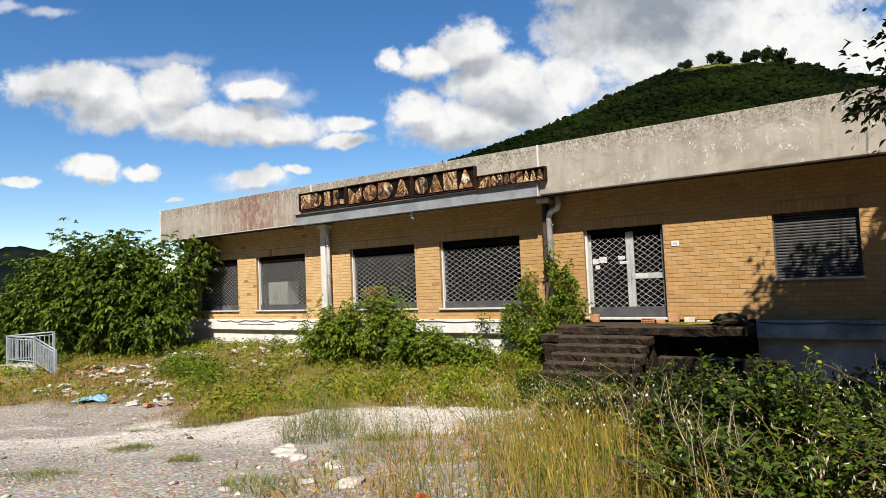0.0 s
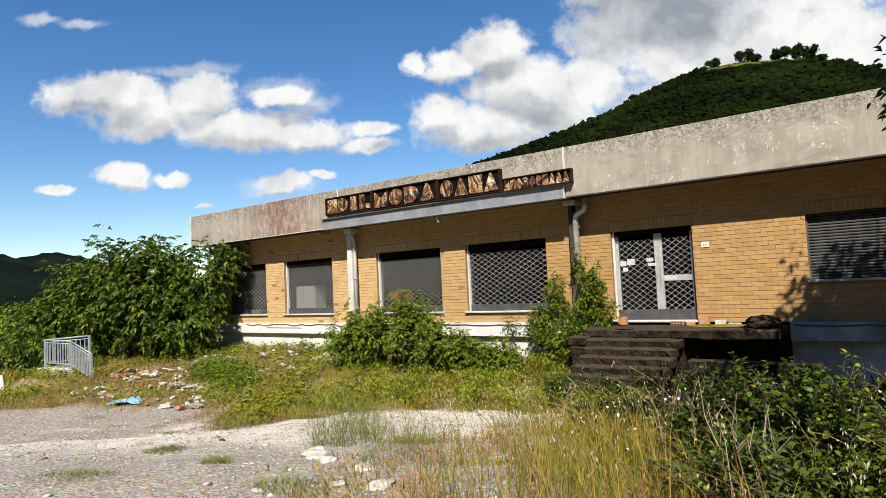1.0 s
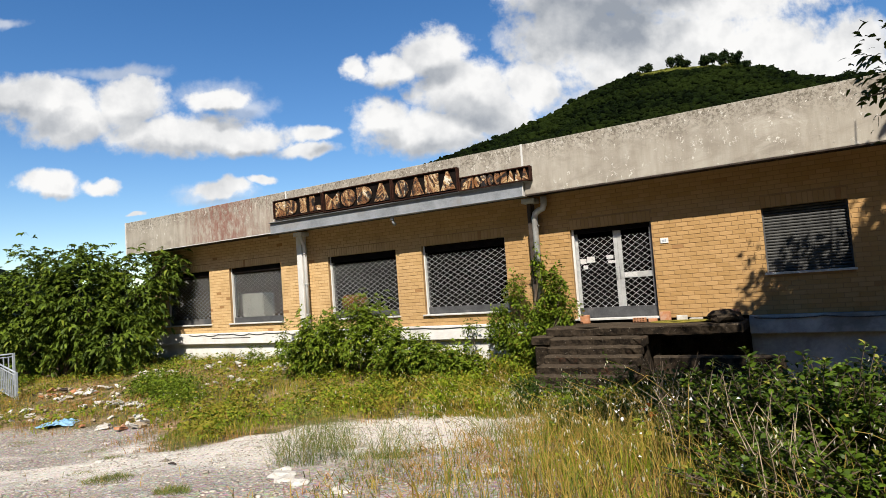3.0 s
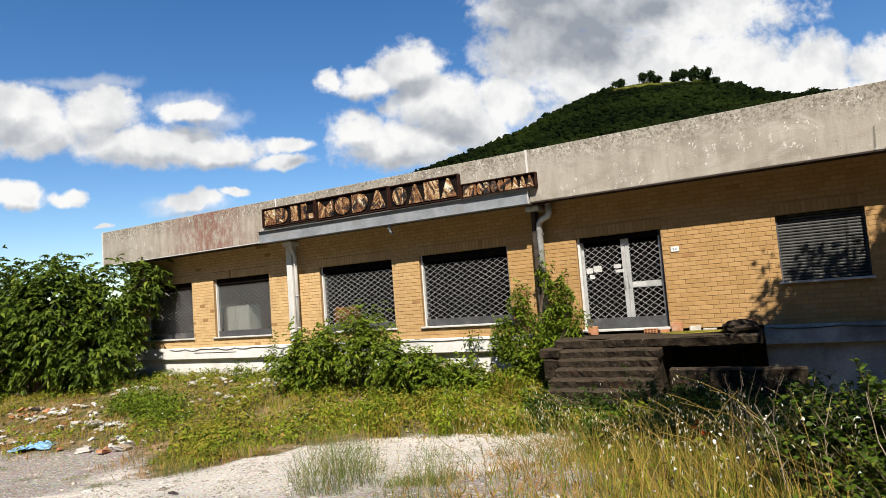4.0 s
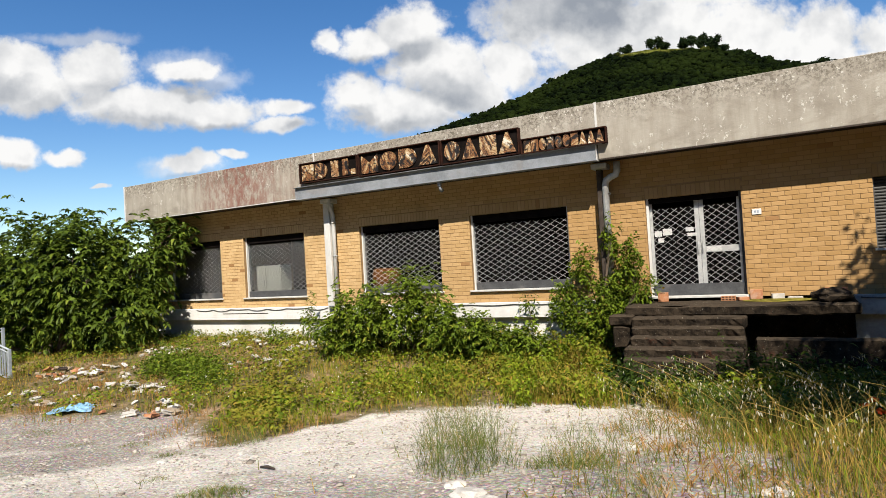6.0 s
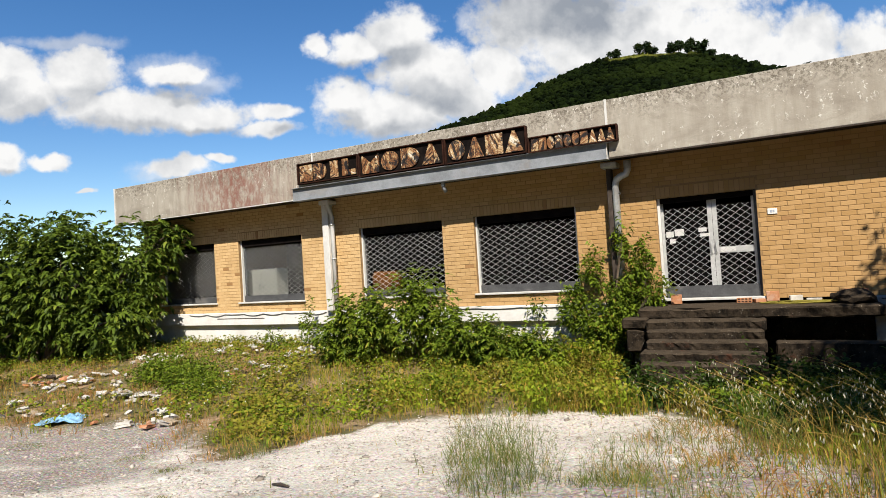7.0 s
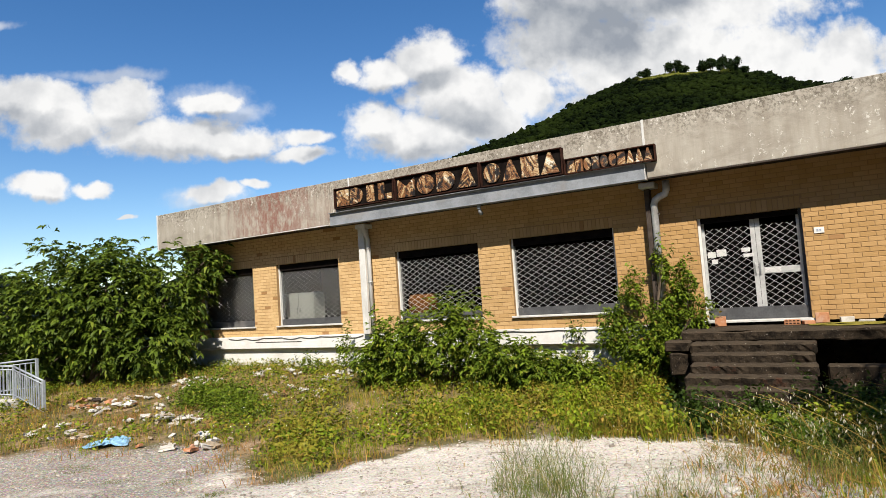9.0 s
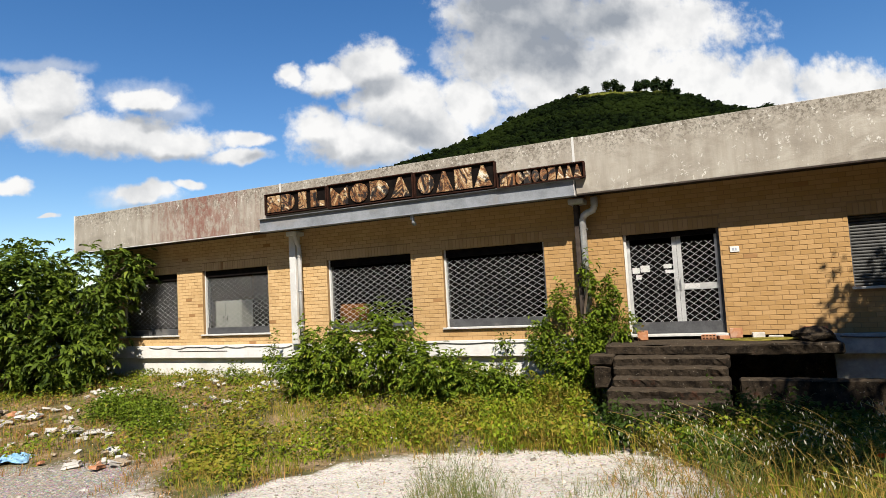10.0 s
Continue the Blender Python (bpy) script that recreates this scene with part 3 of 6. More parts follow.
# ---------------------------------------------------------------- ground, hills
def axis(lo, hi, stepsize, far):
    a = list(np.arange(lo, hi + 1e-6, stepsize))
    grow, left, right = stepsize, [lo], [hi]
    while left[-1] > -far:
        grow *= 1.35
        left.append(left[-1] - grow), right.append(right[-1] + grow)
    return np.array(left[:0:-1] + a + right[1:])


def build_ground():
    xs, ys = axis(-26, 10, 0.22, 4500), axis(-20, 1.0, 0.22, 4500)
    X, Y = np.meshgrid(xs, ys)
    Z = gz(X, Y)
    Z[Y > 0.6] -= 0.3
    nx, ny = len(xs), len(ys)
    idx = np.arange(nx * ny).reshape(ny, nx)
    faces = np.stack([idx[:-1, :-1], idx[:-1, 1:], idx[1:, 1:], idx[1:, :-1]], -1).reshape(-1, 4)
    verts = np.stack([X, Y, Z], -1).reshape(-1, 3)
    ob = raw("ground", verts.tolist(), faces.tolist(), M["ground"], smooth=True)
    att = ob.data.attributes.new("gravel", "FLOAT", "POINT")
    val = np.clip(gravel_edge(verts[:, 0]) - verts[:, 1], -2, 2)
    val[(verts[:, 0] < -24) | (verts[:, 0] > 12) | (verts[:, 1] < -40)] = -2
    att.data.foreach_set("value", val.astype(np.float32))
    tagged(ob, "pale broken gravel yard running into weedy brown soil", "ground", kind="structure")


def hill_z(x, y):
    """A wooded cone of a hill: its skyline by bearing from the yard, its slope by distance."""
    dx, dy = x - 4.0, y + 15.0
    az, dist = np.degrees(np.arctan2(dx, dy)), np.hypot(dx, dy)
    el = np.interp(az, [-60, -50, -40, -31.6, -27.4, -24, -20.7, -17.6, -14.9, -12.3, -9.4, -6.2, -3.8, -1.5, 0.5, 2.4, 3.6, 6, 12, 30, 45],
                   [0.3, 4.5, 8.8, 11.5, 12.75, 13.55, 14.55, 15.8, 16.65, 17.2, 17.2, 16.75, 16.2, 15.2, 14.35, 13.75, 13.7, 13.2, 11.0, 6.0, 2.0])
    ridge = 352.0
    q = np.clip((dist - 80) / (ridge - 80), 0, 1)
    rise = np.where(dist < ridge, q ** 1.25, np.clip(1 - (dist - ridge) / 500.0, 0, 1))
    return -6 + (np.tan(np.radians(np.maximum(el, 0.2))) * ridge + 8) * rise


def build_hill():
    az, ds = np.radians(np.linspace(-60, 45, 150)), np.concatenate([np.linspace(85, 352, 50), np.linspace(362, 850, 10)])
    Az, Ds = np.meshgrid(az, ds)
    X, Y = 4 + Ds * np.sin(Az), -15 + Ds * np.cos(Az)
    Z = hill_z(X, Y)
    idx = np.arange(X.size).reshape(X.shape)
    faces = np.stack([idx[:-1, :-1], idx[:-1, 1:], idx[1:, 1:], idx[1:, :-1]], -1).reshape(-1, 4)
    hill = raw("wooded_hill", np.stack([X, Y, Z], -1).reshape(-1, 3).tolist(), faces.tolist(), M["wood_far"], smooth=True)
    tagged(hill, "steep hill of green woodland darkened for cloud shade, with a grassy top", "hill", kind="structure")
    # the wood on it: lumpy crowns
    n = 30000
    a, d = np.radians(rng.uniform(-48, 24, n)), 352 - 190 * rng.random(n) ** 1.4
    x, y = 4 + d * np.sin(a), -15 + d * np.cos(a)
    z = hill_z(x, y)
    keep = ~((z > 105.5) & (x > -70) & (rng.random(n) < 0.97))
    x, y, z = x[keep], y[keep], z[keep]
    ico = bmesh.new()
    bmesh.ops.create_icosphere(ico, subdivisions=1, radius=1.0)
    tv = np.array([q.co for q in ico.verts])
    tf = [tuple(q.index for q in f.verts) for f in ico.faces]
    ico.free()
    r = 0.45 + 1.5 * rng.random(len(x)) ** 2.2
    st = tv[None] * (r[:, None, None] * np.array([1, 1, 0.8])) * (1 + 0.38 * rng.normal(size=(len(x), len(tv), 1)))
    st = st + np.stack([x, y, z + r * 0.2], -1)[:, None, :]
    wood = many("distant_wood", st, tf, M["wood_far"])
    wood.data.shade_smooth()
    tagged(wood, "dense green woodland on the hillside, its colour darkened for cloud shade", "woodland", kind="stuff")
    # unseen wooded slope behind the yard, raised high to cut low sky light
    xs, ys = np.linspace(-160, 200, 60), np.linspace(-240, -48, 30)
    X, Y = np.meshgrid(xs, ys)
    Z = 0.4 + 95 * np.clip((-50 - Y) / 150, 0, 1) ** 0.7 + 2.5 * np.sin(X * 0.21) * np.sin(Y * 0.17) * np.clip((-50 - Y) / 20, 0, 1)
    idx = np.arange(X.size).reshape(X.shape)
    faces = np.stack([idx[:-1, :-1], idx[:-1, 1:], idx[1:, 1:], idx[1:, :-1]], -1).reshape(-1, 4)
    back = raw("wooded_slope", np.stack([X, Y, Z], -1).reshape(-1, 3).tolist(), faces.tolist(), M["wood_far"], smooth=True)
    tagged(back, "unseen wooded slope behind the yard, raised to block low sky light", "hill", kind="structure")


def far_hills():
    """The range across the valley, cloud shade in its colour, with a paler rounded top."""
    for name, dist, spec_, label in (
            ("far_range", 2600, ((-88, 7.0), (-80, 5.6), (-76, 4.75), (-72, 3.75), (-69, 2.7), (-64, 2.0), (-55, 1.2)), "wooded mountain range beyond the valley, darkened for cloud shade"),
            ("far_summit", 3600, ((-76, 2.5), (-72, 3.5), (-69.2, 4.05), (-67, 3.6), (-64, 2.4), (-58, 1.5)), "bare rounded summit beyond the valley")):
        az = np.radians(np.linspace(spec_[0][0], spec_[-1][0], 60))
        el = np.interp(np.degrees(az), [q[0] for q in spec_], [q[1] for q in spec_])
        el = el + 0.05 * np.sin(np.degrees(az) * 5.1) + 0.03 * np.sin(np.degrees(az) * 13.0)
        v = []
        for d, k in ((0.75, -0.06), (0.86, 0.55), (1.0, 1.0), (1.2, 0.3)):
            v += [(5 + dist * d * math.sin(a), -15 + dist * d * math.cos(a), 2 + dist * math.tan(radians(e)) * k) for a, e in zip(az, el)]
        f = [(60 * r + i, 60 * r + i + 1, 60 * r + i + 61, 60 * r + i + 60) for r in range(3) for i in range(59)]
        tagged(raw(name, v, f, M["far_hill"], smooth=True), label, "mountain", kind="structure")


build_ground()
build_hill()
far_hills()

# ---------------------------------------------------------------- the building
X0, X1, DEPTH = -17.75, 13.0, 13.0
Z_BRICK, Z_TOP = 1.0, 4.3
WINDOWS = [(-16.86, -14.2), (-13.08, -10.41), (-8.25, -5.53), (-4.59, -1.88)]
W_LO, W_HI = 1.33, 3.33
DOOR = (-0.02, 1.99, 1.0, 3.31)
W5 = (4.34, 5.93, 1.9, 3.31)
HOLES = [(a, b, W_LO, W_HI) for a, b in WINDOWS] + [DOOR, W5]
THICK = 0.32


def build_walls():
    bm = bmesh.new()
    cuts = sorted({X0, X1, *[q for h in HOLES for q in h[:2]]})
    for a, b in zip(cuts, cuts[1:]):
        hole = [h for h in HOLES if h[0] <= a + 1e-6 and h[1] >= b - 1e-6]
        if hole:
            lo, hi = hole[0][2:]
            if lo > Z_BRICK + 0.01:
                box(bm, (a, 0.007, Z_BRICK), (b, THICK, lo))
            box(bm, (a, 0.007, hi), (b, THICK, Z_TOP))
        else:
            box(bm, (a, 0.007, Z_BRICK), (b, THICK, Z_TOP))
    wall = part("wall_front", bm, M["mortar"])
    tagged(wall, "long ochre brick front wall with dark grilled openings", "wall", kind="structure")
    for name, lo, hi in (("wall_left", (X0, THICK, -1), (X0 + 0.3, DEPTH, Z_TOP)), ("wall_right", (X1 - 0.3, THICK, -1), (X1, DEPTH, Z_TOP)),
                         ("wall_back", (X0 + 0.3, DEPTH - 0.3, -1), (X1 - 0.3, DEPTH, Z_TOP))):
        tagged(part(name, one_box(lo, hi), M["mortar"]), "plain ochre brick wall closing the building", "wall", kind="structure")
    tagged(part("floor", one_box((X0 + 0.3, THICK, 0.7), (X1 - 0.3, DEPTH - 0.3, 1.0)), M["inside"]), "shop floor coloured near black for the unlit room", "floor", kind="structure")
    tagged(part("ceiling", one_box((X0 + 0.3, THICK, 4.0), (X1 - 0.3, DEPTH - 0.3, 4.25)), M["inside"]), "shop ceiling coloured near black for the unlit room", "ceiling", kind="structure")
    tagged(part("partition", one_box((X0 + 0.3, 7.0, 1.0), (X1 - 0.3, 7.15, 4.0)), M["inside"]), "partition deep in the shop, coloured near black for the unlit room", "wall", kind="structure")
    return wall


def build_roof():
    roof = thing("roof", (X0, 0, Z_TOP), "flat roof with a deep weathered concrete fascia", "roof", kind="structure")
    bm = one_box((X0 - 0.42, 0.0, Z_TOP + 0.002), (X1 + 0.4, DEPTH, Z_TOP + 0.28))
    part("slab", bm, M["roof"], roof)
    part("soffit", one_box((X0 - 0.42, -0.62, Z_TOP - 0.002), (X1 + 0.4, -0.004, Z_TOP + 0.12)), M["soffit"], roof, "soffit with the overhang's shade in its dark colour")
    zt = 5.55
    # left stretch, stretch behind the sign, right stretch, with open joints
    for a, b, lo in ((-18.17, -9.93, 4.285), (-9.915, -0.84, 4.5), (-0.825, 13.4, 4.255)):
        bm = one_box((a, -0.78, lo), (b, -0.62, zt), 0.012)
        part("fascia_panel", bm, M["concrete"], roof)
    part("side_fascia", one_box((-18.17, -0.61, 4.285), (-18.02, DEPTH, zt), 0.012), M["concrete"], roof)
    part("coping", one_box((-18.02, -0.62, zt - 0.16), (13.4, -0.42, zt - 0.012)), M["concrete"], roof)
    for x in (-9.17, -0.83):
        part("joint_strip", one_box((x - 0.025, -0.795, 5.18 if x < -5 else 4.93), (x + 0.025, -0.775, zt + 0.01)), M["white"], roof, "white joint cover strip")
    part("end_strip", one_box((-18.19, -0.79, 4.28), (-18.13, -0.70, zt + 0.008)), M["white"], roof, "white painted corner edge")
    part("drip_edge", one_box((-18.15, -0.787, 4.262), (-9.95, -0.70, 4.285)), M["white"], roof, "pale drip edge")
    part("drip_edge", one_box((-0.82, -0.787, 4.232), (13.3, -0.70, 4.255)), M["dark"], roof, "dark drip edge")


def build_plinth():
    pl = thing("plinth", (X0, 0, 0), "flaking white plinth with a projecting ledge under the brick wall", "plinth", kind="structure")
    for a, b, key in ((X0, -0.35, "plinth"), (3.9, X1, "plinth_grey")):
        part("ledge", one_box((a, -0.10, 0.60), (b, 0.40, Z_BRICK - 0.003), 0.012), M[key], pl)
        part("base_wall", one_box((a, 0.05, -0.9), (b, 0.42, 0.60)), M[key], pl)
    # near-black step colour paints the void's shade on this wall
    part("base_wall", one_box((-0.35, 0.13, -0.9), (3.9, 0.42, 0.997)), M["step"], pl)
    bm = box(bmesh.new(), (-14.1, -0.106, 0.80), (-12.0, -0.10, 0.825))
    part("crack_strip", bm, M["dark"], pl)


def lattice(bm, x0, x1, z0, z1, y, cw=0.245, ch=0.145, half=0.0036):
    """Diamond roller-grille links, clipped to the opening."""
    slope = ch / cw
    for sgn in (1, -1):
        c = -(x1 - x0) * slope - 0.01
        lo, hi = (z0 - (x1 - x0) * slope, z1) if sgn > 0 else (z0, z1 + (x1 - x0) * slope)
        c = lo + ch * 0.5
        while c < hi:
            pts = []
            xa, xb = x0, x1
            za, zb = c, c + sgn * slope * (x1 - x0)
            t0, t1 = 0.0, 1.0
            dz = zb - za
            for bound, s in ((z0, 1), (z1, -1)):
                p, q = s * dz, s * (bound - za)
                if p > 0:
                    t0 = max(t0, q / p)
                else:
                    t1 = min(t1, q / p)
            if t1 - t0 > 0.01:
                a = Vector((xa + (xb - xa) * t0, y + 0.004 * sgn, za + dz * t0))
                b = Vector((xa + (xb - xa) * t1, y + 0.004 * sgn, za + dz * t1))
                d = (b - a).normalized()
                n_ = Vector((-d.z, 0, d.x)) * half
                dy = Vector((0, 0.003, 0))
                vs = [bm.verts.new(q) for q in (a - n_ - dy, b - n_ - dy, b + n_ - dy, a + n_ - dy, a - n_ + dy, b - n_ + dy, b + n_ + dy, a + n_ + dy)]
                for f in ((0, 1, 2, 3), (7, 6, 5, 4), (0, 4, 5, 1), (1, 5, 6, 2), (2, 6, 7, 3), (3, 7, 4, 0)):
                    bm.faces.new([vs[i] for i in f])
            c += ch
    return bm


def grilled_window(i, a, b):
    win = thing(f"window_{i}", (a, 0.1, W_LO), "wide shop window behind a pulled-down diamond roller grille", "window", kind="structure")
    lo, hi = W_LO, W_HI
    part("window_sill", one_box((a - 0.06, -0.07, lo - 0.045), (b + 0.06, 0.2, lo), 0.006), M["marble"], win, "pale stone sill")
    part("bottom_bar", one_box((a + 0.05, 0.12, lo + 0.002), (b - 0.05, 0.16, lo + 0.2), 0.006), M["panel"], win, "grey metal bottom bar of the grille")
    for x0, x1 in ((a, a + 0.05), (b - 0.05, b)):
        part("guide_rail", one_box((x0 + 0.002, 0.10, lo + 0.002), (x1 - 0.002, 0.18, hi - 0.002)), M["white"], win, "white guide rail")
    part("roller_box", one_box((a + 0.05, 0.11, hi - 0.2), (b - 0.05, 0.28, hi - 0.004)), M["black"], win)
    part("lattice", lattice(bmesh.new(), a + 0.05, b - 0.05, lo + 0.2, hi - 0.27, 0.135), M["grille"], win, "diamond mesh of galvanised links")
    fr = bmesh.new()
    for p, q in (((a, 0.22, lo), (a + 0.06, 0.28, hi)), ((b - 0.06, 0.22, lo), (b, 0.28, hi)), ((a + 0.06, 0.22, lo), (b - 0.06, 0.28, lo + 0.07))):
        box(fr, p, q)
    part("window_frame", fr, M["panel"], win)
    g = part("pane", one_box((a + 0.06, 0.245, lo + 0.07), (b - 0.06, 0.253, hi - 0.2)), M["glass"], win)
    g.visible_shadow = False


def shop_door():
    a, b, lo, hi = DOOR
    d = thing("door_1", (a, 0.1, lo), "two-leaf aluminium shop door behind a diamond roller grille", "door", kind="structure")
    part("threshold", one_box((a - 0.04, -0.12, lo + 0.002), (b + 0.04, 0.3, lo + 0.05), 0.006), M["marble"], d, "pale stone threshold")
    part("bottom_bar", one_box((a + 0.06, 0.12, lo + 0.055), (b - 0.06, 0.16, lo + 0.31), 0.006), M["panel"], d, "grey metal bottom bar of the grille")
    # right rail is coloured dark grey for the jamb's shadow, left one white
    for x0, x1 in ((a, a + 0.06), (b - 0.06, b)):
        part("guide_rail", one_box((x0 + 0.002, 0.10, lo + 0.052), (x1 - 0.002, 0.18, hi - 0.002)), M["white" if x0 == a else "panel"], d)
    part("lattice", lattice(bmesh.new(), a + 0.06, b - 0.06, lo + 0.31, hi - 0.26, 0.135, 0.195, 0.145), M["grille"], d, "diamond mesh of galvanised links")
    part("roller_box", one_box((a + 0.06, 0.11, hi - 0.12), (b - 0.06, 0.28, hi - 0.004)), M["black"], d)
    y0, y1, mid = 0.22, 0.27, 1.1
    for k, (x0, x1) in enumerate(((a + 0.02, mid - 0.005), (mid + 0.005, b - 0.02))):
        leaf = bmesh.new()
        box(leaf, (x0, y0, lo + 0.055), (x0 + 0.09, y1, hi - 0.01))
        box(leaf, (x1 - 0.09, y0, lo + 0.055), (x1, y1, hi - 0.01))
        box(leaf, (x0 + 0.09, y0, hi - 0.1), (x1 - 0.09, y1, hi - 0.01))
        box(leaf, (x0 + 0.09, y0, lo + 0.055), (x1 - 0.09, y1, lo + 0.3))
        if k:
            box(leaf, (x0 + 0.09, y0, 2.0), (x1 - 0.09, y1, 2.14))
        lf = part("door_leaf", leaf, M["alu"], d, "dull aluminium leaf with a glass pane")
        g = part("pane", one_box((x0 + 0.09, 0.242, lo + 0.3), (x1 - 0.09, 0.25, hi - 0.1)), M["glass"], lf)
        g.visible_shadow = False
        part("handle", tube(bmesh.new(), [(mid + (0.05 if k else -0.05), 0.2, 2.0), (mid + (0.05 if k else -0.05), 0.17, 2.03), (mid + (0.05 if k else -0.05), 0.17, 2.25), (mid + (0.05 if k else -0.05), 0.2, 2.28)], 0.012, 6), M["alu"], lf)
    for x, z, ww, hh in ((0.12, 2.42, 0.16, 0.13), (0.30, 2.44, 0.2, 0.15), (0.19, 2.28, 0.12, 0.1), (0.80, 2.50, 0.17, 0.09), (0.83, 2.39, 0.2, 0.07), (1.22, 2.02, 0.3, 0.1)):
        part("notice", one_box((x, 0.205, z), (x + ww, 0.212, z + hh)), M["paper"], d, "bleached paper notice")


def shuttered_window():
    a, b, lo, hi = W5
    win = thing("window_5", (a, 0.1, lo), "small window closed by a dark slatted roller shutter", "window", kind="structure")
    part("window_sill", one_box((a - 0.04, -0.07, lo - 0.05), (b + 0.04, 0.2, lo), 0.006), M["marble"], win, "pale stone sill")
    n = 22
    h = (hi - lo) / n
    for i in range(n):
        bm = bmesh.new()
        z = lo + i * h
        prof = [(0.15, z + 0.004), (0.128, z + h * 0.25), (0.122, z + h * 0.55), (0.132, z + h * 0.85), (0.15, z + h - 0.002)]
        l_, r_ = [bm.verts.new((a + 0.03, y, q)) for y, q in prof], [bm.verts.new((b - 0.03, y, q)) for y, q in prof]
        for j in range(4):
            bm.faces.new((l_[j], r_[j], r_[j + 1], l_[j + 1]))
        bm.faces.new(l_[::-1]), bm.faces.new(r_), bm.faces.new((l_[4], r_[4], r_[0], l_[0]))
        part("slat", bm, M["shutter"], win)
    for x0, x1 in ((a, a + 0.03), (b - 0.03, b)):
        part("guide_rail", one_box((x0 + 0.001, 0.10, lo), (x1 - 0.001, 0.17, hi - 0.002)), M["panel"], win)


WALL = build_walls()
build_roof()
build_plinth()
for i_, (a_, b_) in enumerate(WINDOWS):
    grilled_window(i_ + 1, a_, b_)
shop_door()
shuttered_window()


# ---------------------------------------------------------------- sign, beam, pipes
def sign_board(a, b, lo, hi, shapes, y=-0.93):
    s = thing("sign_board", ((a + b) / 2, y, lo), "burnt black sign box with peeling rusty lettering shapes", "sign", "sign boxes")
    part("back_panel", one_box((a + 0.02, y + 0.05, lo + 0.02), (b - 0.02, y + 0.13, hi - 0.02)), M["black"], s)
    fr, t = bmesh.new(), 0.026
    for p, q in (((a, y - 0.02, lo), (b, y + 0.14, lo + t)), ((a, y - 0.02, hi - t), (b, y + 0.14, hi)), ((a, y - 0.02, lo + t), (a + t, y + 0.14, hi - t)), ((b - t, y - 0.02, lo + t), (b, y + 0.14, hi - t))):
        box(fr, p, q, 0.004)
    part("frame", fr, M["rust"], s, "rusted steel frame")
    n = len(shapes)
    wd = (b - a - 0.12) / n
    for i, kind in enumerate(shapes):
        cx, cz, hh, hw = a + 0.06 + wd * (i + 0.5), (lo + hi) / 2, (hi - lo) * 0.39, wd * 0.44
        bm = bmesh.new()
        if kind == "o":
            out = [(cx + hw * math.cos(q), cz + hh * math.sin(q)) for q in np.linspace(0, 2 * math.pi, 20, endpoint=False)]
        elif kind == "a":
            out = [(cx - hw, cz - hh), (cx + hw, cz - hh), (cx + hw * 0.15, cz + hh), (cx - hw * 0.15, cz + hh)]
        elif kind == "d":
            out = [(cx - hw, cz - hh)] + [(cx - hw * 0.1 + hw * 1.1 * math.cos(q), cz + hh * math.sin(q)) for q in np.linspace(-math.pi / 2, math.pi / 2, 11)] + [(cx - hw, cz + hh)]
        elif kind == "m":
            out = [(cx - hw, cz - hh), (cx + hw, cz - hh), (cx + hw, cz + hh), (cx, cz + hh * 0.1), (cx - hw, cz + hh)]
        elif kind == "i":
            out = [(cx - hw * 0.6, cz - hh), (cx + hw * 0.6, cz - hh), (cx + hw * 0.6, cz + hh), (cx - hw * 0.6, cz + hh)]
        elif kind == "l":
            out = [(cx - hw, cz - hh), (cx + hw, cz - hh), (cx + hw, cz - hh * 0.35), (cx - hw * 0.1, cz - hh * 0.35), (cx - hw * 0.1, cz + hh), (cx - hw, cz + hh)]
        else:
            out = [(cx - hw, cz - hh), (cx + hw, cz - hh), (cx + hw, cz + hh), (cx - hw, cz + hh)]
        f = bm.faces.new([bm.verts.new((px, y + 0.045, pz)) for px, pz in out])
        g = bmesh.ops.extrude_face_region(bm, geom=[f])
        bmesh.ops.translate(bm, vec=(0, -0.035, 0), verts=[q for q in g["geom"] if isinstance(q, bmesh.types.BMVert)])
        bmesh.ops.recalc_face_normals(bm, faces=bm.faces)
        part("raised_shape", bm, M["sign"], s)


sign_board(-9.62, -7.50, 4.68, 5.27, "sdil")
sign_board(-7.46, -4.86, 4.63, 5.28, "moda")
sign_board(-4.82, -2.67, 4.62, 5.26, "oasa")
sign_board(-2.63, -0.58, 4.59, 4.96, "ssosoosaaa")


def build_beam():
    b = thing("sign_beam", (-5.4, -0.75, 4.25), "long blue-grey painted steel beam carrying the sign", "beam")
    part("web", one_box((-9.9, -0.84, 4.25), (-0.86, -0.785, 4.58)), M["beam"], b)
    part("lower_flange", one_box((-9.9, -0.86, 4.225), (-0.86, -0.63, 4.25), 0.004), M["beam"], b)
    part("upper_flange", one_box((-9.9, -0.92, 4.58), (-0.7, -0.785, 4.596), 0.004), M["beam"], b)
    part("end_plate", one_box((-0.858, -0.86, 4.225), (-0.845, -0.63, 4.57)), M["white"], b)
    lamp = thing("wall_spotlight", (-5.0, -0.82, 4.1), "small grey spotlight stub under the sign beam", "lamp")
    part("bracket", one_box((-5.06, -0.78, 4.12), (-4.98, -0.70, 4.224)), M["beam"], lamp)
    part("head", tube(bmesh.new(), [(-5.02, -0.62, 4.0), (-5.02, -0.70, 4.05), (-5.02, -0.74, 4.12)], [0.05, 0.05, 0.025], 10), M["beam"], lamp)


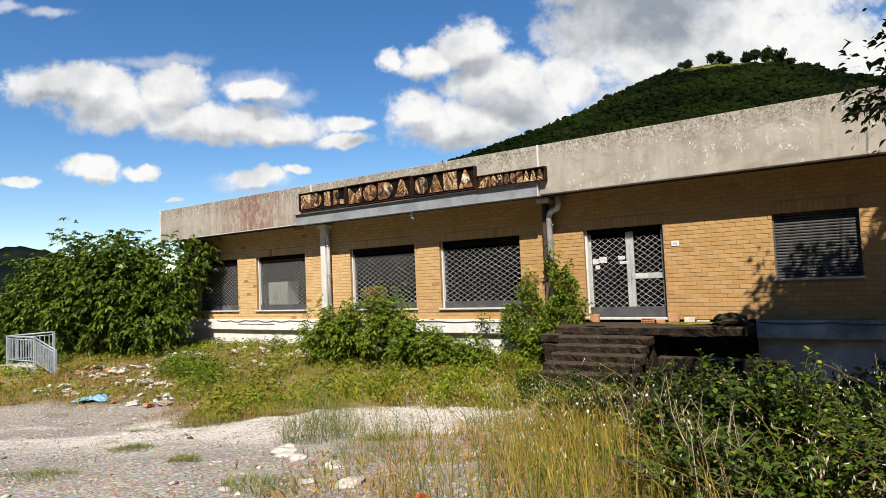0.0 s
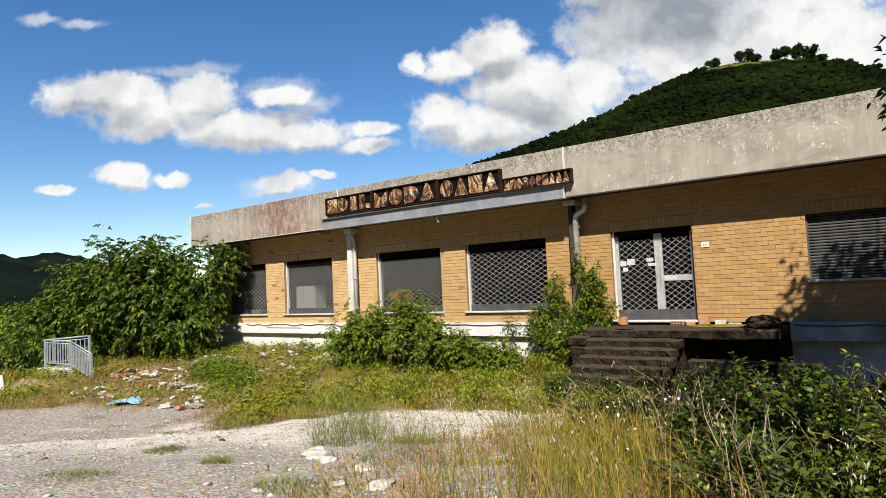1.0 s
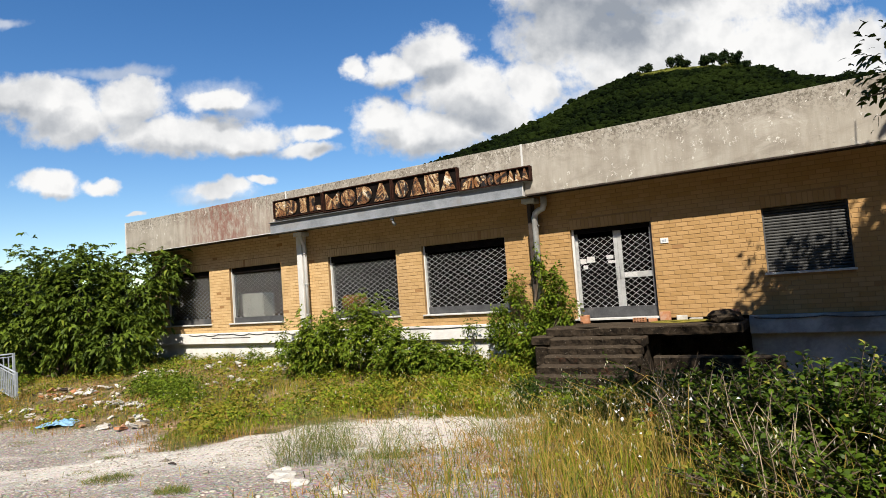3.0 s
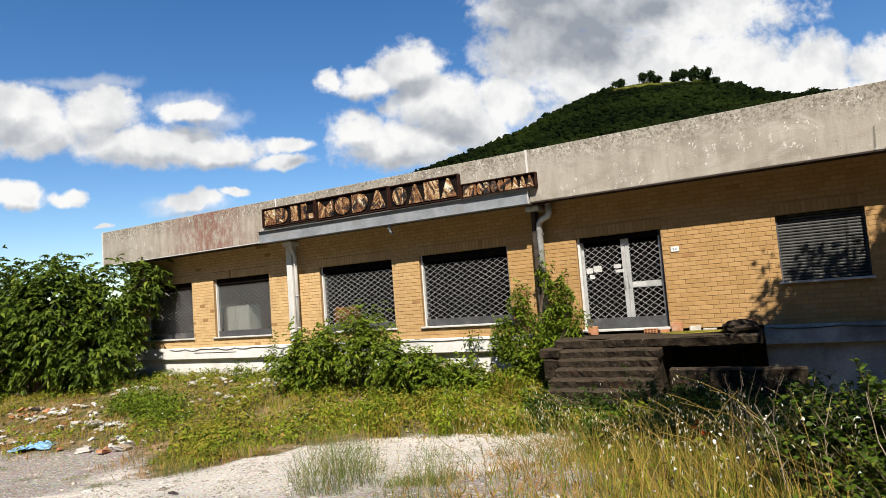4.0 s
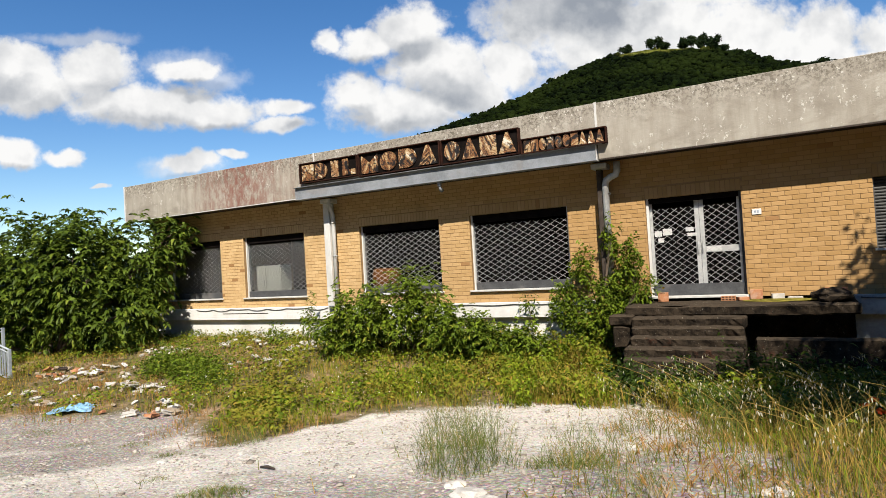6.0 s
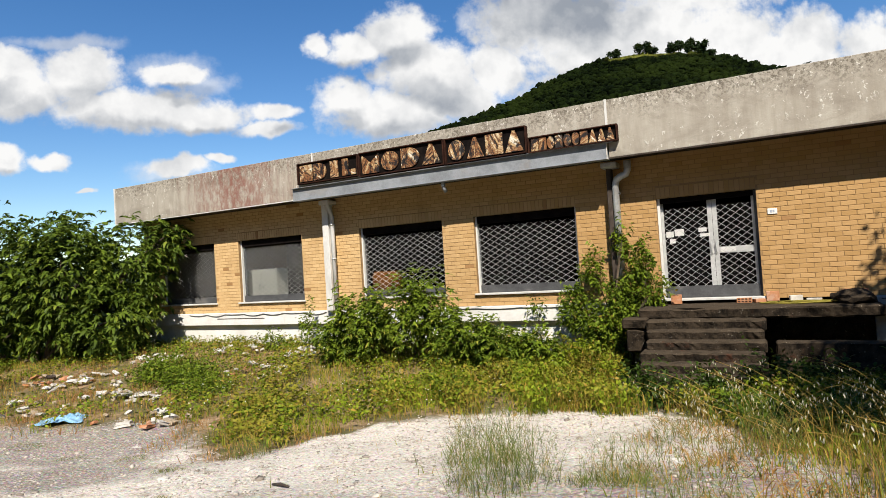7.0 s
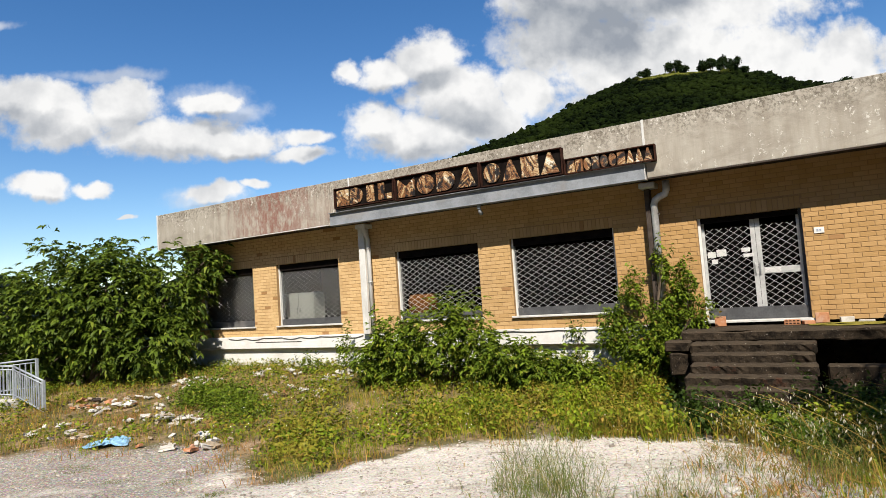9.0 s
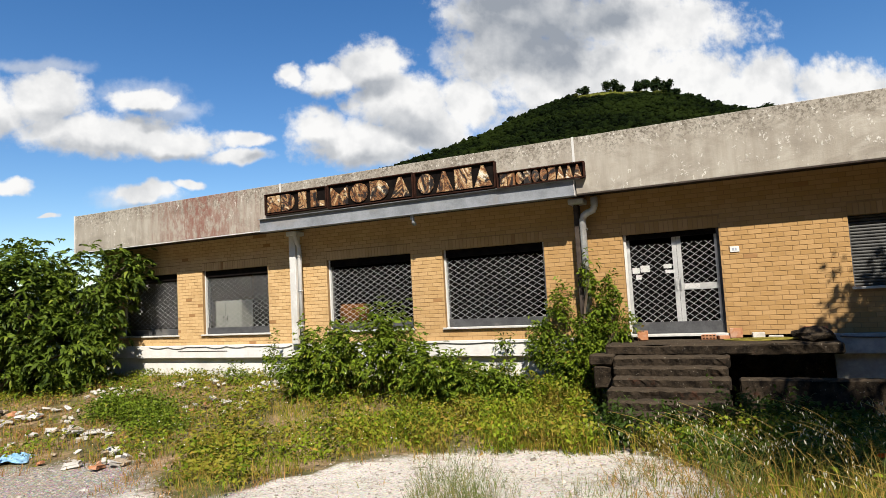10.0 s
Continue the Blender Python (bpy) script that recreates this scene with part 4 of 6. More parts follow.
def downpipe(x, column, pipe, label, elbow):
    p = thing("downpipe", (x, -0.2, 0.6), label, "drainpipe", "downpipes")
    wide, px = (0.06, x + 0.14) if elbow else (0.17, x + 0.17)
    part("column", one_box((x - wide, -0.26, 1.0), (x + 0.05, -0.006, 4.2), 0.01), M[column], p)
    if elbow:
        pts = [(px + 0.3, -0.3, 4.22), (px + 0.3, -0.3, 4.02), (px + 0.26, -0.3, 3.92), (px + 0.14, -0.3, 3.88), (px + 0.04, -0.28, 3.82), (px, -0.26, 3.72), (px, -0.24, 1.0)]
    else:
        pts = [(px - 0.02, -0.36, 4.22), (px - 0.02, -0.36, 4.02), (px, -0.32, 3.9), (px, -0.24, 3.8), (px, -0.22, 3.7), (px, -0.22, 1.0)]
    part("pipe", tube(bmesh.new(), pts, 0.08 if elbow else 0.062, 12), M[pipe], p)
    for z in (1.5, 2.5, 3.5):
        cl = part("clamp", tube(bmesh.new(), [(px, -0.22, z - 0.02), (px, -0.22, z + 0.02)], 0.095 if elbow else 0.075, 12), M["zinc"], p)
        part("bolt", tube(bmesh.new(), [(px + 0.07, -0.29, z), (px + 0.1, -0.32, z)], 0.012, 6), M["rust"], cl, "rusty clamp bolt")
    part("head", one_box((x - 0.14, -0.42, 4.09), (x + 0.22, -0.02, 4.22), 0.02), M["zinc" if elbow else column], p)


build_beam()
downpipe(-9.2, "white", "white", "white painted column and downpipe with grey stains", False)
downpipe(-0.98, "dark", "zinc", "dark column with a zinc downpipe and swan-neck bend", True)


def build_steps():
    st = thing("entrance_steps", (1.0, -1.5, -0.5), "mossy mould-black concrete entrance steps, darkened further for shade, with crumbling edges", "stairs")

    def slab(name, lo, hi, label="", key="step", rough=0.016, bevel=0.03):
        bm = one_box(lo, hi, bevel)
        bmesh.ops.subdivide_edges(bm, edges=[e for e in bm.edges if e.calc_length() > 0.9], cuts=26, use_grid_fill=True)
        bmesh.ops.subdivide_edges(bm, edges=[e for e in bm.edges if e.calc_length() > 0.12], cuts=1, use_grid_fill=True)
        for q in bm.verts:
            chip = max(0.0, noise.noise(q.co * 1.9 + Vector((lo[2] * 7, 0, 0))) - 0.18)
            q.co += Vector((0.2, 1, 0.5)) * rough * 0.6 * noise.noise(q.co * 2.1) + Vector((0.3, 1, 0.6)) * rough * noise.noise(q.co * 13.0)
            if q.co.y < lo[1] + 0.06:
                q.co += Vector((0, 0.22, -0.05)) * chip
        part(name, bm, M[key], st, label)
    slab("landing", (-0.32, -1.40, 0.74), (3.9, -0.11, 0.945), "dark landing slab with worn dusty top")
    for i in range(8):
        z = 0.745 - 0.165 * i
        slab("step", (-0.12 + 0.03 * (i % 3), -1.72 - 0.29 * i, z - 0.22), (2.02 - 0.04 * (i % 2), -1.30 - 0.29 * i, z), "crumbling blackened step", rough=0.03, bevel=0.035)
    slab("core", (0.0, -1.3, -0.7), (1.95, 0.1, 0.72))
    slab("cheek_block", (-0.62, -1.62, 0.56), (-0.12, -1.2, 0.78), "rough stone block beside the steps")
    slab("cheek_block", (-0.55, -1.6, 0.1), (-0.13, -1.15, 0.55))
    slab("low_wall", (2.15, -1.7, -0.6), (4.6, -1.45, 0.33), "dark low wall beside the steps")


build_steps()


# ---------------------------------------------------------------- vegetation
def foliage(name, pts, dirs, length, width, material, parent, fold=0.25, droop=0.35, spread=0.7, rosette=0):
    if rosette:
        # whorls of leaves round each shoot tip
        pts, dirs = pts[::rosette], dirs[::rosette]
        tip = unit(dirs + [0, 0, 0.9])
        ring = unit(rng.normal(size=(len(pts), rosette, 3)))
        dirs = unit(ring - (ring * tip[:, None]).sum(-1, keepdims=True) * tip[:, None] * 0.8 + 0.35 * tip[:, None]).reshape(-1, 3)
        pts, spread = np.repeat(pts, rosette, 0), 0.15
    n = len(pts)
    along = unit(dirs + rng.normal(size=(n, 3)) * spread)
    along[:, 2] *= 0.7
    L = length * rng.uniform(0.6, 1.3, n)
    return many(name, leaf_shapes(pts, along, L, L * width / length, fold, droop), LEAF, M[material], parent)


def stems(parent, base, blobs_, r0=0.05, name="stem", material="bark", k=None):
    """Bent tapered stems from the foot of a bush to its lobes."""
    for b in (blobs_ if k is None else blobs_[:k]):
        p0 = Vector(base) + Vector((rng.uniform(-0.25, 0.25), rng.uniform(-0.2, 0.2), -0.08))
        p3 = Vector(b[:3])
        mid = p0.lerp(p3, 0.5) + Vector((rng.uniform(-0.2, 0.2), rng.uniform(-0.2, 0.2), 0.15))
        bm = tube(bmesh.new(), [p0, p0.lerp(mid, 0.55), mid, mid.lerp(p3, 0.6), p3], [r0, r0 * 0.85, r0 * 0.65, r0 * 0.45, r0 * 0.2], 6)
        for _ in range(4):
            e = Vector(b[:3]) + Vector((rng.normal() * b[3], rng.normal() * b[4], rng.normal() * b[5])) * 0.3
            tube(bm, [mid, mid.lerp(e, 0.5) + Vector((0, 0, 0.06)), e], [r0 * 0.45, r0 * 0.3, r0 * 0.1], 5)
        part(name, bm, M[material], parent)


def bush(name, label, base, blobs_, n, length, width, material, shell=0.5, r0=0.05, droop=0.35, shoots=0, rosette=0, clump=0.07):
    base = (base[0], base[1], float(gz(base[0], base[1])))
    ob = thing(name, base, label, "bush")
    stems(ob, base, blobs_, r0)
    p, d = crown_points(blobs_, n, shell)
    if shoots:
        top = p[rng.choice(len(p), shoots)]
        ext = []
        for q in top:
            ln = rng.uniform(0.2, 0.55)
            lean = np.array([rng.normal() * 0.25, rng.normal() * 0.2, 1.0])
            ext.append(q + lean * np.linspace(0, ln, 16)[:, None] + rng.normal(size=(16, 3)) * 0.025)
        ext = np.concatenate(ext)
        p, d = np.concatenate([p, ext]), np.concatenate([d, unit(rng.normal(size=ext.shape))])
    # leaves gather into clumps with dark gaps between
    for k, amount in ((1.0, clump), (2.7, clump * 0.75)):
        p = p + amount * np.stack([np.sin(k * (p[:, 2] * 5.3 + p[:, 0] * 3.1)), np.sin(k * (p[:, 0] * 5.9 - p[:, 2] * 2.7)), np.sin(k * (p[:, 0] * 6.1 + p[:, 1] * 4.7))], -1)
    g = gz(p[:, 0], p[:, 1])
    keep = p[:, 2] > g + 0.02
    foliage("foliage", p[keep], d[keep], length, width, material, ob, droop=droop, rosette=rosette)
    return ob


bush("fig_bush", "large dense fig bush with glossy drooping green leaves against the wall", (-19.5, -2.6),
     [(-16.7, -1.35, 2.5, 1.5, 0.9, 1.75), (-18.4, -2.5, 2.3, 1.8, 1.4, 2.1), (-20.7, -2.9, 2.3, 2.0, 1.5, 2.35), (-22.8, -3.5, 1.7, 1.8, 1.4, 2.0),
      (-24.6, -4.1, 0.6, 1.5, 1.3, 1.9), (-19.6, -1.7, 3.0, 1.8, 1.3, 1.6), (-16.9, -2.0, 1.0, 1.6, 1.2, 1.3), (-15.6, -0.75, 3.5, 0.9, 0.5, 0.75)],
     52000, 0.21, 0.08, "fig", 0.62, 0.09, 0.5, 50, 7, 0.15)
bush("elder_bush", "bright green self-sown elder bush with narrow leaflets before the plinth", (-5.6, -1.9),
     [(-5.3, -1.9, 1.0, 1.0, 0.8, 1.0), (-6.6, -2.0, 0.75, 1.0, 0.75, 0.95), (-7.5, -2.0, 0.45, 0.9, 0.65, 0.85), (-4.2, -2.0, 0.4, 0.85, 0.7, 0.75), (-3.2, -1.9, 0.25, 0.8, 0.6, 0.6), (-2.4, -1.6, 0.0, 0.6, 0.5, 0.5)],
     30000, 0.115, 0.042, "elder", 0.3, 0.035, 0.4, 110, 6, 0.12)
bush("creeper_bush", "bright green creeper climbing the zinc downpipe beside the door", (-0.95, -0.7),
     [(-0.95, -0.75, 0.45, 0.6, 0.4, 0.6), (-0.75, -0.55, 1.15, 0.45, 0.3, 0.5), (-1.7, -0.65, 0.75, 0.5, 0.3, 0.4), (-1.9, -0.6, 1.25, 0.32, 0.2, 0.3), (-0.5, -0.5, 1.75, 0.28, 0.22, 0.45),
      (-1.4, -0.45, 1.75, 0.25, 0.2, 0.5), (-0.15, -0.55, 1.2, 0.32, 0.25, 0.4), (-0.75, -0.4, 2.35, 0.16, 0.12, 0.4), (-0.2, -0.45, 2.1, 0.15, 0.12, 0.35), (-1.15, -0.6, 0.1, 0.7, 0.45, 0.4)],
     11000, 0.09, 0.042, "creeper", 0.3, 0.025, 0.3, 130, 0, 0.08)
bush("bramble_bush", "low sprawling green bramble patch among rubble and weeds", (-11.4, -3.9),
     [(-11.6, -3.9, -0.22, 1.1, 0.9, 0.62), (-10.3, -4.3, -0.28, 1.0, 0.8, 0.5), (-12.5, -3.7, -0.3, 0.7, 0.7, 0.42), (-9.3, -4.9, -0.4, 0.8, 0.6, 0.4)], 12000, 0.075, 0.036, "elder", 0.3, 0.02, 0.3, 40, 0, 0.05)
bush("young_weed", "thin young elder shoot growing from the wall foot", (-11.0, -0.85), [(-11.0, -0.85, 0.25, 0.35, 0.3, 0.4), (-10.6, -0.9, 0.1, 0.3, 0.25, 0.25)], 420, 0.12, 0.04, "elder", 0.2, 0.012)
bush("young_weed", "thin young shoot growing beside the pale downpipe", (-9.6, -0.9), [(-9.7, -0.8, 0.9, 0.2, 0.2, 0.6), (-9.4, -0.9, 0.3, 0.35, 0.3, 0.5)], 620, 0.11, 0.035, "elder", 0.2, 0.012)
bush("young_weed", "thin young shoot on the plinth ledge", (-2.9, -0.5), [(-2.9, -0.45, 1.0, 0.3, 0.2, 0.25)], 160, 0.11, 0.035, "elder", 0.2, 0.012)
# dark foliage added to deepen the shade on the ground here
bush("dark_weed_patch", "low dark-leaved plants added to blacken the shaded ground beside the steps", (4.0, -4.4),
     [(3.2, -3.6, -0.2, 1.0, 0.9, 0.5), (4.6, -4.2, -0.15, 1.1, 1.0, 0.55), (5.8, -5.0, 0.0, 1.0, 0.9, 0.55), (4.2, -6.0, 0.05, 1.0, 0.7, 0.35), (6.4, -3.2, -0.2, 1.2, 1.0, 0.6)],
     9000, 0.11, 0.05, "tree", 0.25, 0.015, 0.3, 60)
bush("dark_weed_patch", "rank dark nettles grown over the lowest steps", (1.2, -4.1),
     [(0.3, -3.9, -0.3, 0.6, 0.5, 0.42), (1.1, -3.8, -0.25, 0.7, 0.5, 0.5), (1.9, -3.7, -0.2, 0.7, 0.6, 0.5), (0.0, -3.4, -0.2, 0.35, 0.4, 0.4), (2.5, -3.0, -0.2, 0.7, 0.8, 0.45)],
     5200, 0.10, 0.04, "tree", 0.2, 0.012, 0.3, 50)


def shoot_bush(name, label, feet, count, tall, leaf, wide, material):
    """A shrub of many upright wands from a few feet, with pointed leaves up each wand."""
    zb = float(gz(feet[0][0], feet[0][1]))
    ob = thing(name, (feet[0][0], feet[0][1], zb), label, "bush")
    wood, at, way = [], [], []
    t = np.linspace(0, 1, 10)
    for _ in range(count):
        fx, fy, r, h = feet[rng.integers(len(feet))]
        a, out = rng.uniform(0, 2 * np.pi), r * rng.random() ** 0.6
        x, y = fx + 0.35 * out * np.cos(a), fy + 0.35 * out * np.sin(a)
        hh = tall * h * rng.uniform(0.45, 1.1) * (1.05 - 0.35 * out / r)
        line = np.stack([x + out * np.cos(a) * t ** 1.3, y + out * np.sin(a) * t ** 1.3, gz(x, y) - 0.03 + hh * (t - 0.12 * t ** 2)], -1)
        line[:, :2] += 0.03 * np.sin(t * 7 + a)[:, None]
        wood.append(line)
        k = int(hh / 0.018)
        s_ = np.sort(rng.uniform(0.12, 1.0, k))
        p = np.stack([np.interp(s_, t, line[:, c]) for c in range(3)], -1)
        turn = np.arange(k) * 2.4 + a
        at.append(p), way.append(np.stack([np.cos(turn), np.sin(turn), rng.uniform(0.3, 1.1, k)], -1))
    at, way = np.concatenate(at), np.concatenate(way)
    L = leaf * rng.uniform(0.5, 1.25, len(at))
    many("foliage", leaf_shapes(at, way, L, L * wide, 0.22, 0.25), LEAF, M[material], ob)
    seg = []
    for line in wood:
        for p, q in zip(line, line[1:]):
            d = unit(np.cross(q - p, [0.3, 0.9, 0.1])) * 0.005
            e = unit(np.cross(q - p, d)) * 0.005
            seg.append([p + d, p - d * 0.5 + e, p - d * 0.5 - e, q + d * 0.8, q - d * 0.4 + e * 0.8, q - d * 0.4 - e * 0.8])
    many("branchwork", np.array(seg), ((0, 1, 4, 3), (1, 2, 5, 4), (2, 0, 3, 5)), M["bark"], ob)


shoot_bush("dark_shrub", "dark green dense shrub with pointed leaves on upright wands",
           [(4.5, -9.75, 0.3, 0.84), (4.85, -9.85, 0.38, 0.93), (5.25, -9.85, 0.4, 1.03), (5.5, -9.75, 0.45, 0.97), (6.0, -9.7, 0.55, 0.78), (6.8, -9.6, 0.7, 0.8),
            (5.5, -10.5, 0.65, 0.68), (6.6, -10.4, 0.7, 0.7), (4.95, -10.5, 0.5, 0.58), (7.6, -9.3, 0.7, 0.9)],
           900, 1.12, 0.068, 0.42, "shrub")


def big_tree(base, lobes, n, leaf, label):
    base = (base[0], base[1], float(gz(base[0], base[1])))
    t = thing("tree", base, label, "tree", "shade trees")
    c = Vector(base)
    heart = Vector((sum(b[0] for b in lobes) / len(lobes), sum(b[1] for b in lobes) / len(lobes), min(b[2] for b in lobes) - 0.3))
    bm = tube(bmesh.new(), [c - Vector((0, 0, 0.2)), c.lerp(heart, 0.3) + Vector((0.08, -0.05, 0)), c.lerp(heart, 0.7) + Vector((-0.06, 0.04, 0)), heart], [0.24, 0.19, 0.16, 0.13], 10)
    part("trunk", bm, M["bark"], t)
    for b in lobes:
        e = Vector(b[:3])
        m_ = heart.lerp(e, 0.5) + Vector((0, 0, -0.25))
        lb = tube(bmesh.new(), [heart, m_, e], [0.11, 0.07, 0.025], 7)
        for _ in range(7):
            q = e + Vector((rng.normal() * b[3], rng.normal() * b[4], rng.normal() * b[5])) * 0.6
            tube(lb, [m_.lerp(e, 0.4), m_.lerp(q, 0.6), q], [0.035, 0.022, 0.008], 5)
        part("limb", lb, M["bark"], t)
    p, d = crown_points(lobes, n, 0.25)
    clump = rng.random(len(p)) < 0.85
    p[clump] = p[clump] + 0.12 * np.sin(p[clump] * 9.0)
    foliage("crown", p, d, leaf, leaf * 0.5, "tree", t, droop=0.3)


big_tree((10.4, -6.0), [(7.7, -5.0, 7.1, 1.25, 1.0, 0.9), (9.2, -5.0, 7.5, 1.3, 1.1, 1.1), (10.8, -5.0, 8.2, 1.6, 1.3, 1.5), (10.3, -5.0, 9.5, 1.2, 1.0, 0.9), (11.0, -6.6, 7.6, 1.6, 1.5, 1.4), (6.7, -5.3, 6.6, 0.8, 0.7, 0.5), (8.4, -5.0, 6.5, 1.4, 1.0, 0.9), (9.9, -5.2, 8.2, 0.9, 0.8, 0.8)],
         23000, 0.17, "tall leafy tree in full green leaf at the yard's edge")
big_tree((9.4, -9.9), [(8.5, -10.2, 5.6, 1.7, 1.7, 1.3), (9.7, -9.2, 6.2, 1.8, 1.6, 1.4), (7.8, -8.6, 5.2, 1.1, 1.1, 0.9), (6.85, -7.2, 4.05, 0.95, 0.6, 0.75), (6.75, -7.3, 5.3, 0.55, 0.4, 0.25), (10.6, -10.6, 5.4, 1.6, 1.5, 1.2), (6.6, -7.5, 6.2, 0.6, 0.5, 0.3), (7.5, -6.4, 4.1, 0.9, 0.8, 0.8),
                      # unseen overhead lobes, added to throw shade on the ground near the steps
                      (5.6, -8.8, 6.5, 1.0, 0.9, 0.7), (6.8, -8.8, 6.4, 1.1, 1.0, 0.8), (6.6, -7.2, 6.6, 0.9, 0.8, 0.6), (6.4, -10.3, 6.5, 1.0, 1.0, 0.7), (7.4, -10.9, 6.2, 1.1, 1.0, 0.8), (5.9, -12.0, 6.7, 0.9, 0.9, 0.55), (6.9, -12.2, 6.4, 1.0, 1.0, 0.65), (6.2, -11.0, 6.9, 0.8, 0.8, 0.5)],
         85000, 0.10, "spreading leafy tree with a low hanging branch")

BLADE = ((0, 1, 3, 2), (2, 3, 4))


def blades(x, y, height, width, lean, z=None):
    """Bent grass blades standing at x, y."""
    n = len(x)
    z = gz(x, y) - 0.01 if z is None else z
    a = rng.uniform(0, 2 * np.pi, n)
    side_ = np.stack([np.cos(a), np.sin(a), np.zeros(n)], -1) * (width / 2)[:, None]
    b = rng.uniform(0, 2 * np.pi, n)
    out = np.stack([np.cos(b), np.sin(b), np.zeros(n)], -1) * (height * lean)[:, None]
    root = np.stack([x, y, z], -1)
    up = np.stack([np.zeros(n), np.zeros(n), height], -1)
    mid, tip = root + up * 0.58 + out * 0.3, root + up * (1 - 0.25 * lean[:, None]) + out
    return np.stack([root - side_, root + side_, mid - side_ * 0.7, mid + side_ * 0.7, tip], 1)


def patchy(x, y, s=0.9, seed=0.0):
    """Clumpy cover between 0 and 1."""
    return 0.5 + 0.25 * (np.sin(x * s * 1.7 + seed) * np.sin(y * s * 2.1 + seed * 1.3) + np.sin(x * s * 4.3 + y * s * 3.1 + seed * 2) * 0.7 + np.sin(y * s * 5.7 - x * s * 2.9) * 0.5)


def scatter(n, x0, x1, y0, y1, chance):
    x, y = rng.uniform(x0, x1, n), rng.uniform(y0, y1, n)
    keep = rng.random(n) < chance(x, y)
    x, y = x[keep], y[keep]
    clear = ~((x > -0.7) & (x < 2.1) & (y > -3.6)) & (y < 0.1) & ~((x < -16.3) & (y < -6.2))
    return x[clear], y[clear]


def weeds(x, y):
    """How far into the weeds a place lies: below 0 on the gravel."""
    return y - gravel_edge(x) + 0.45 * np.sin(x * 2.1) * np.sin(y * 1.7) + 0.25 * np.sin(x * 5.3 + y * 4.1)


def rub(x, y):
    """The rubble-strewn dry strip before the fig and the left plinth."""
    return np.clip(1.15 - ((x + 13.4) / 5.6) ** 2 - ((y + 4.6) / 4.4) ** 2, 0, 1)


def stuff(name, shapes, faces, material, label, category):
    return tagged(many(name, shapes, faces, M[material]), label, category, kind="stuff")


def grow_grass():
    x, y = scatter(125000, -22, 5, -11, 0, lambda x, y: np.clip(weeds(x, y) * 1.6, 0, 1) * np.clip(patchy(x, y) * 1.5, 0.2, 1) * (1 - 0.9 * np.sqrt(rub(x, y))))
    n = len(x)
    stuff("green_grass", blades(x, y, rng.uniform(0.07, 0.30, n) * (0.55 + 0.9 * patchy(x, y, 0.8, 4.0)), rng.uniform(0.006, 0.014, n), rng.uniform(0.1, 0.8, n)), BLADE, "grass", "rough green grass with yellowing blades", "grass")
    # broad low weeds
    x, y = scatter(120000, -22, 4, -10, 0, lambda x, y: np.clip(weeds(x, y) * 1.2, 0, 1) * np.clip(patchy(x, y, 0.6, 2.0) * 2.4 - 0.6, 0, 1) * (1 - 0.93 * rub(x, y)) * np.where((x > 0.5) & (y < -6.0), 0.08, 1.0))
    n = len(x)
    base = np.stack([x, y, gz(x, y) + rng.uniform(0.0, 0.28, n)], -1)
    dr = unit(rng.normal(size=(n, 3)) * [1, 1, 0.4] + [0, 0, 0.35])
    L = rng.uniform(0.05, 0.13, n)
    stuff("low_weeds", leaf_shapes(base, dr, L, L * 0.45), LEAF, "herb", "low leafy green weeds", "weeds")
    # dry straw grass in front
    x, y = scatter(15000, -3, 6.5, -12.5, -3.5, lambda x, y: np.clip(patchy(x, y, 1.1, 5.0) * 2.2 - 0.75, 0, 1) * np.clip((x + 1.2) / 4.5 + (y + 8.5) / 9, 0.03, 1) * np.where(weeds(x, y) > -0.2, 0.7, 0.3) * np.where(y > -7, 0.45, 1.0))
    n = len(x)
    stuff("dry_grass", blades(x, y, rng.uniform(0.15, 0.5, n) * np.where(weeds(x, y) < 0, 0.5, 1.0), rng.uniform(0.005, 0.010, n), rng.uniform(0.15, 0.9, n)), BLADE, "straw", "tall dry straw-coloured grass", "grass")
    # taller straw and green blades at the foot of the dark shrub
    for mat_, n0, hh in (("straw", 3600, 0.62), ("wisp", 2200, 0.5), ("grass", 2600, 0.36)):
        x, y = scatter(n0, 1.9, 5.4, -11.9, -7.2, lambda x, y: np.clip(patchy(x, y, 1.3, 3.0) * 2.4 - 0.7, 0, 1) * np.clip((x - 2.0) / 1.6 + (y + 10.5) / 9, 0, 1))
        n = len(x)
        stuff("tall_grass", blades(x, y, hh * rng.uniform(0.35, 1.2, n), rng.uniform(0.004, 0.008, n), rng.uniform(0.1, 0.8, n)), BLADE, mat_, "tall mixed dry and green grass beside the shrub", "grass")
    # short green and yellow grass creeping over the near gravel
    x, y = scatter(30000, -2.5, 6.5, -13, -7, lambda x, y: np.clip(patchy(x, y, 1.2, 1.0) * 2.6 - 1.25, 0, 1) * np.clip((x - 0.6) / 2.6, 0.02, 1))
    n = len(x)
    stuff("short_grass", blades(x, y, rng.uniform(0.04, 0.2, n), rng.uniform(0.006, 0.012, n), rng.uniform(0.2, 1.0, n)), BLADE, "grass", "short yellow-green grass creeping over the gravel", "grass")
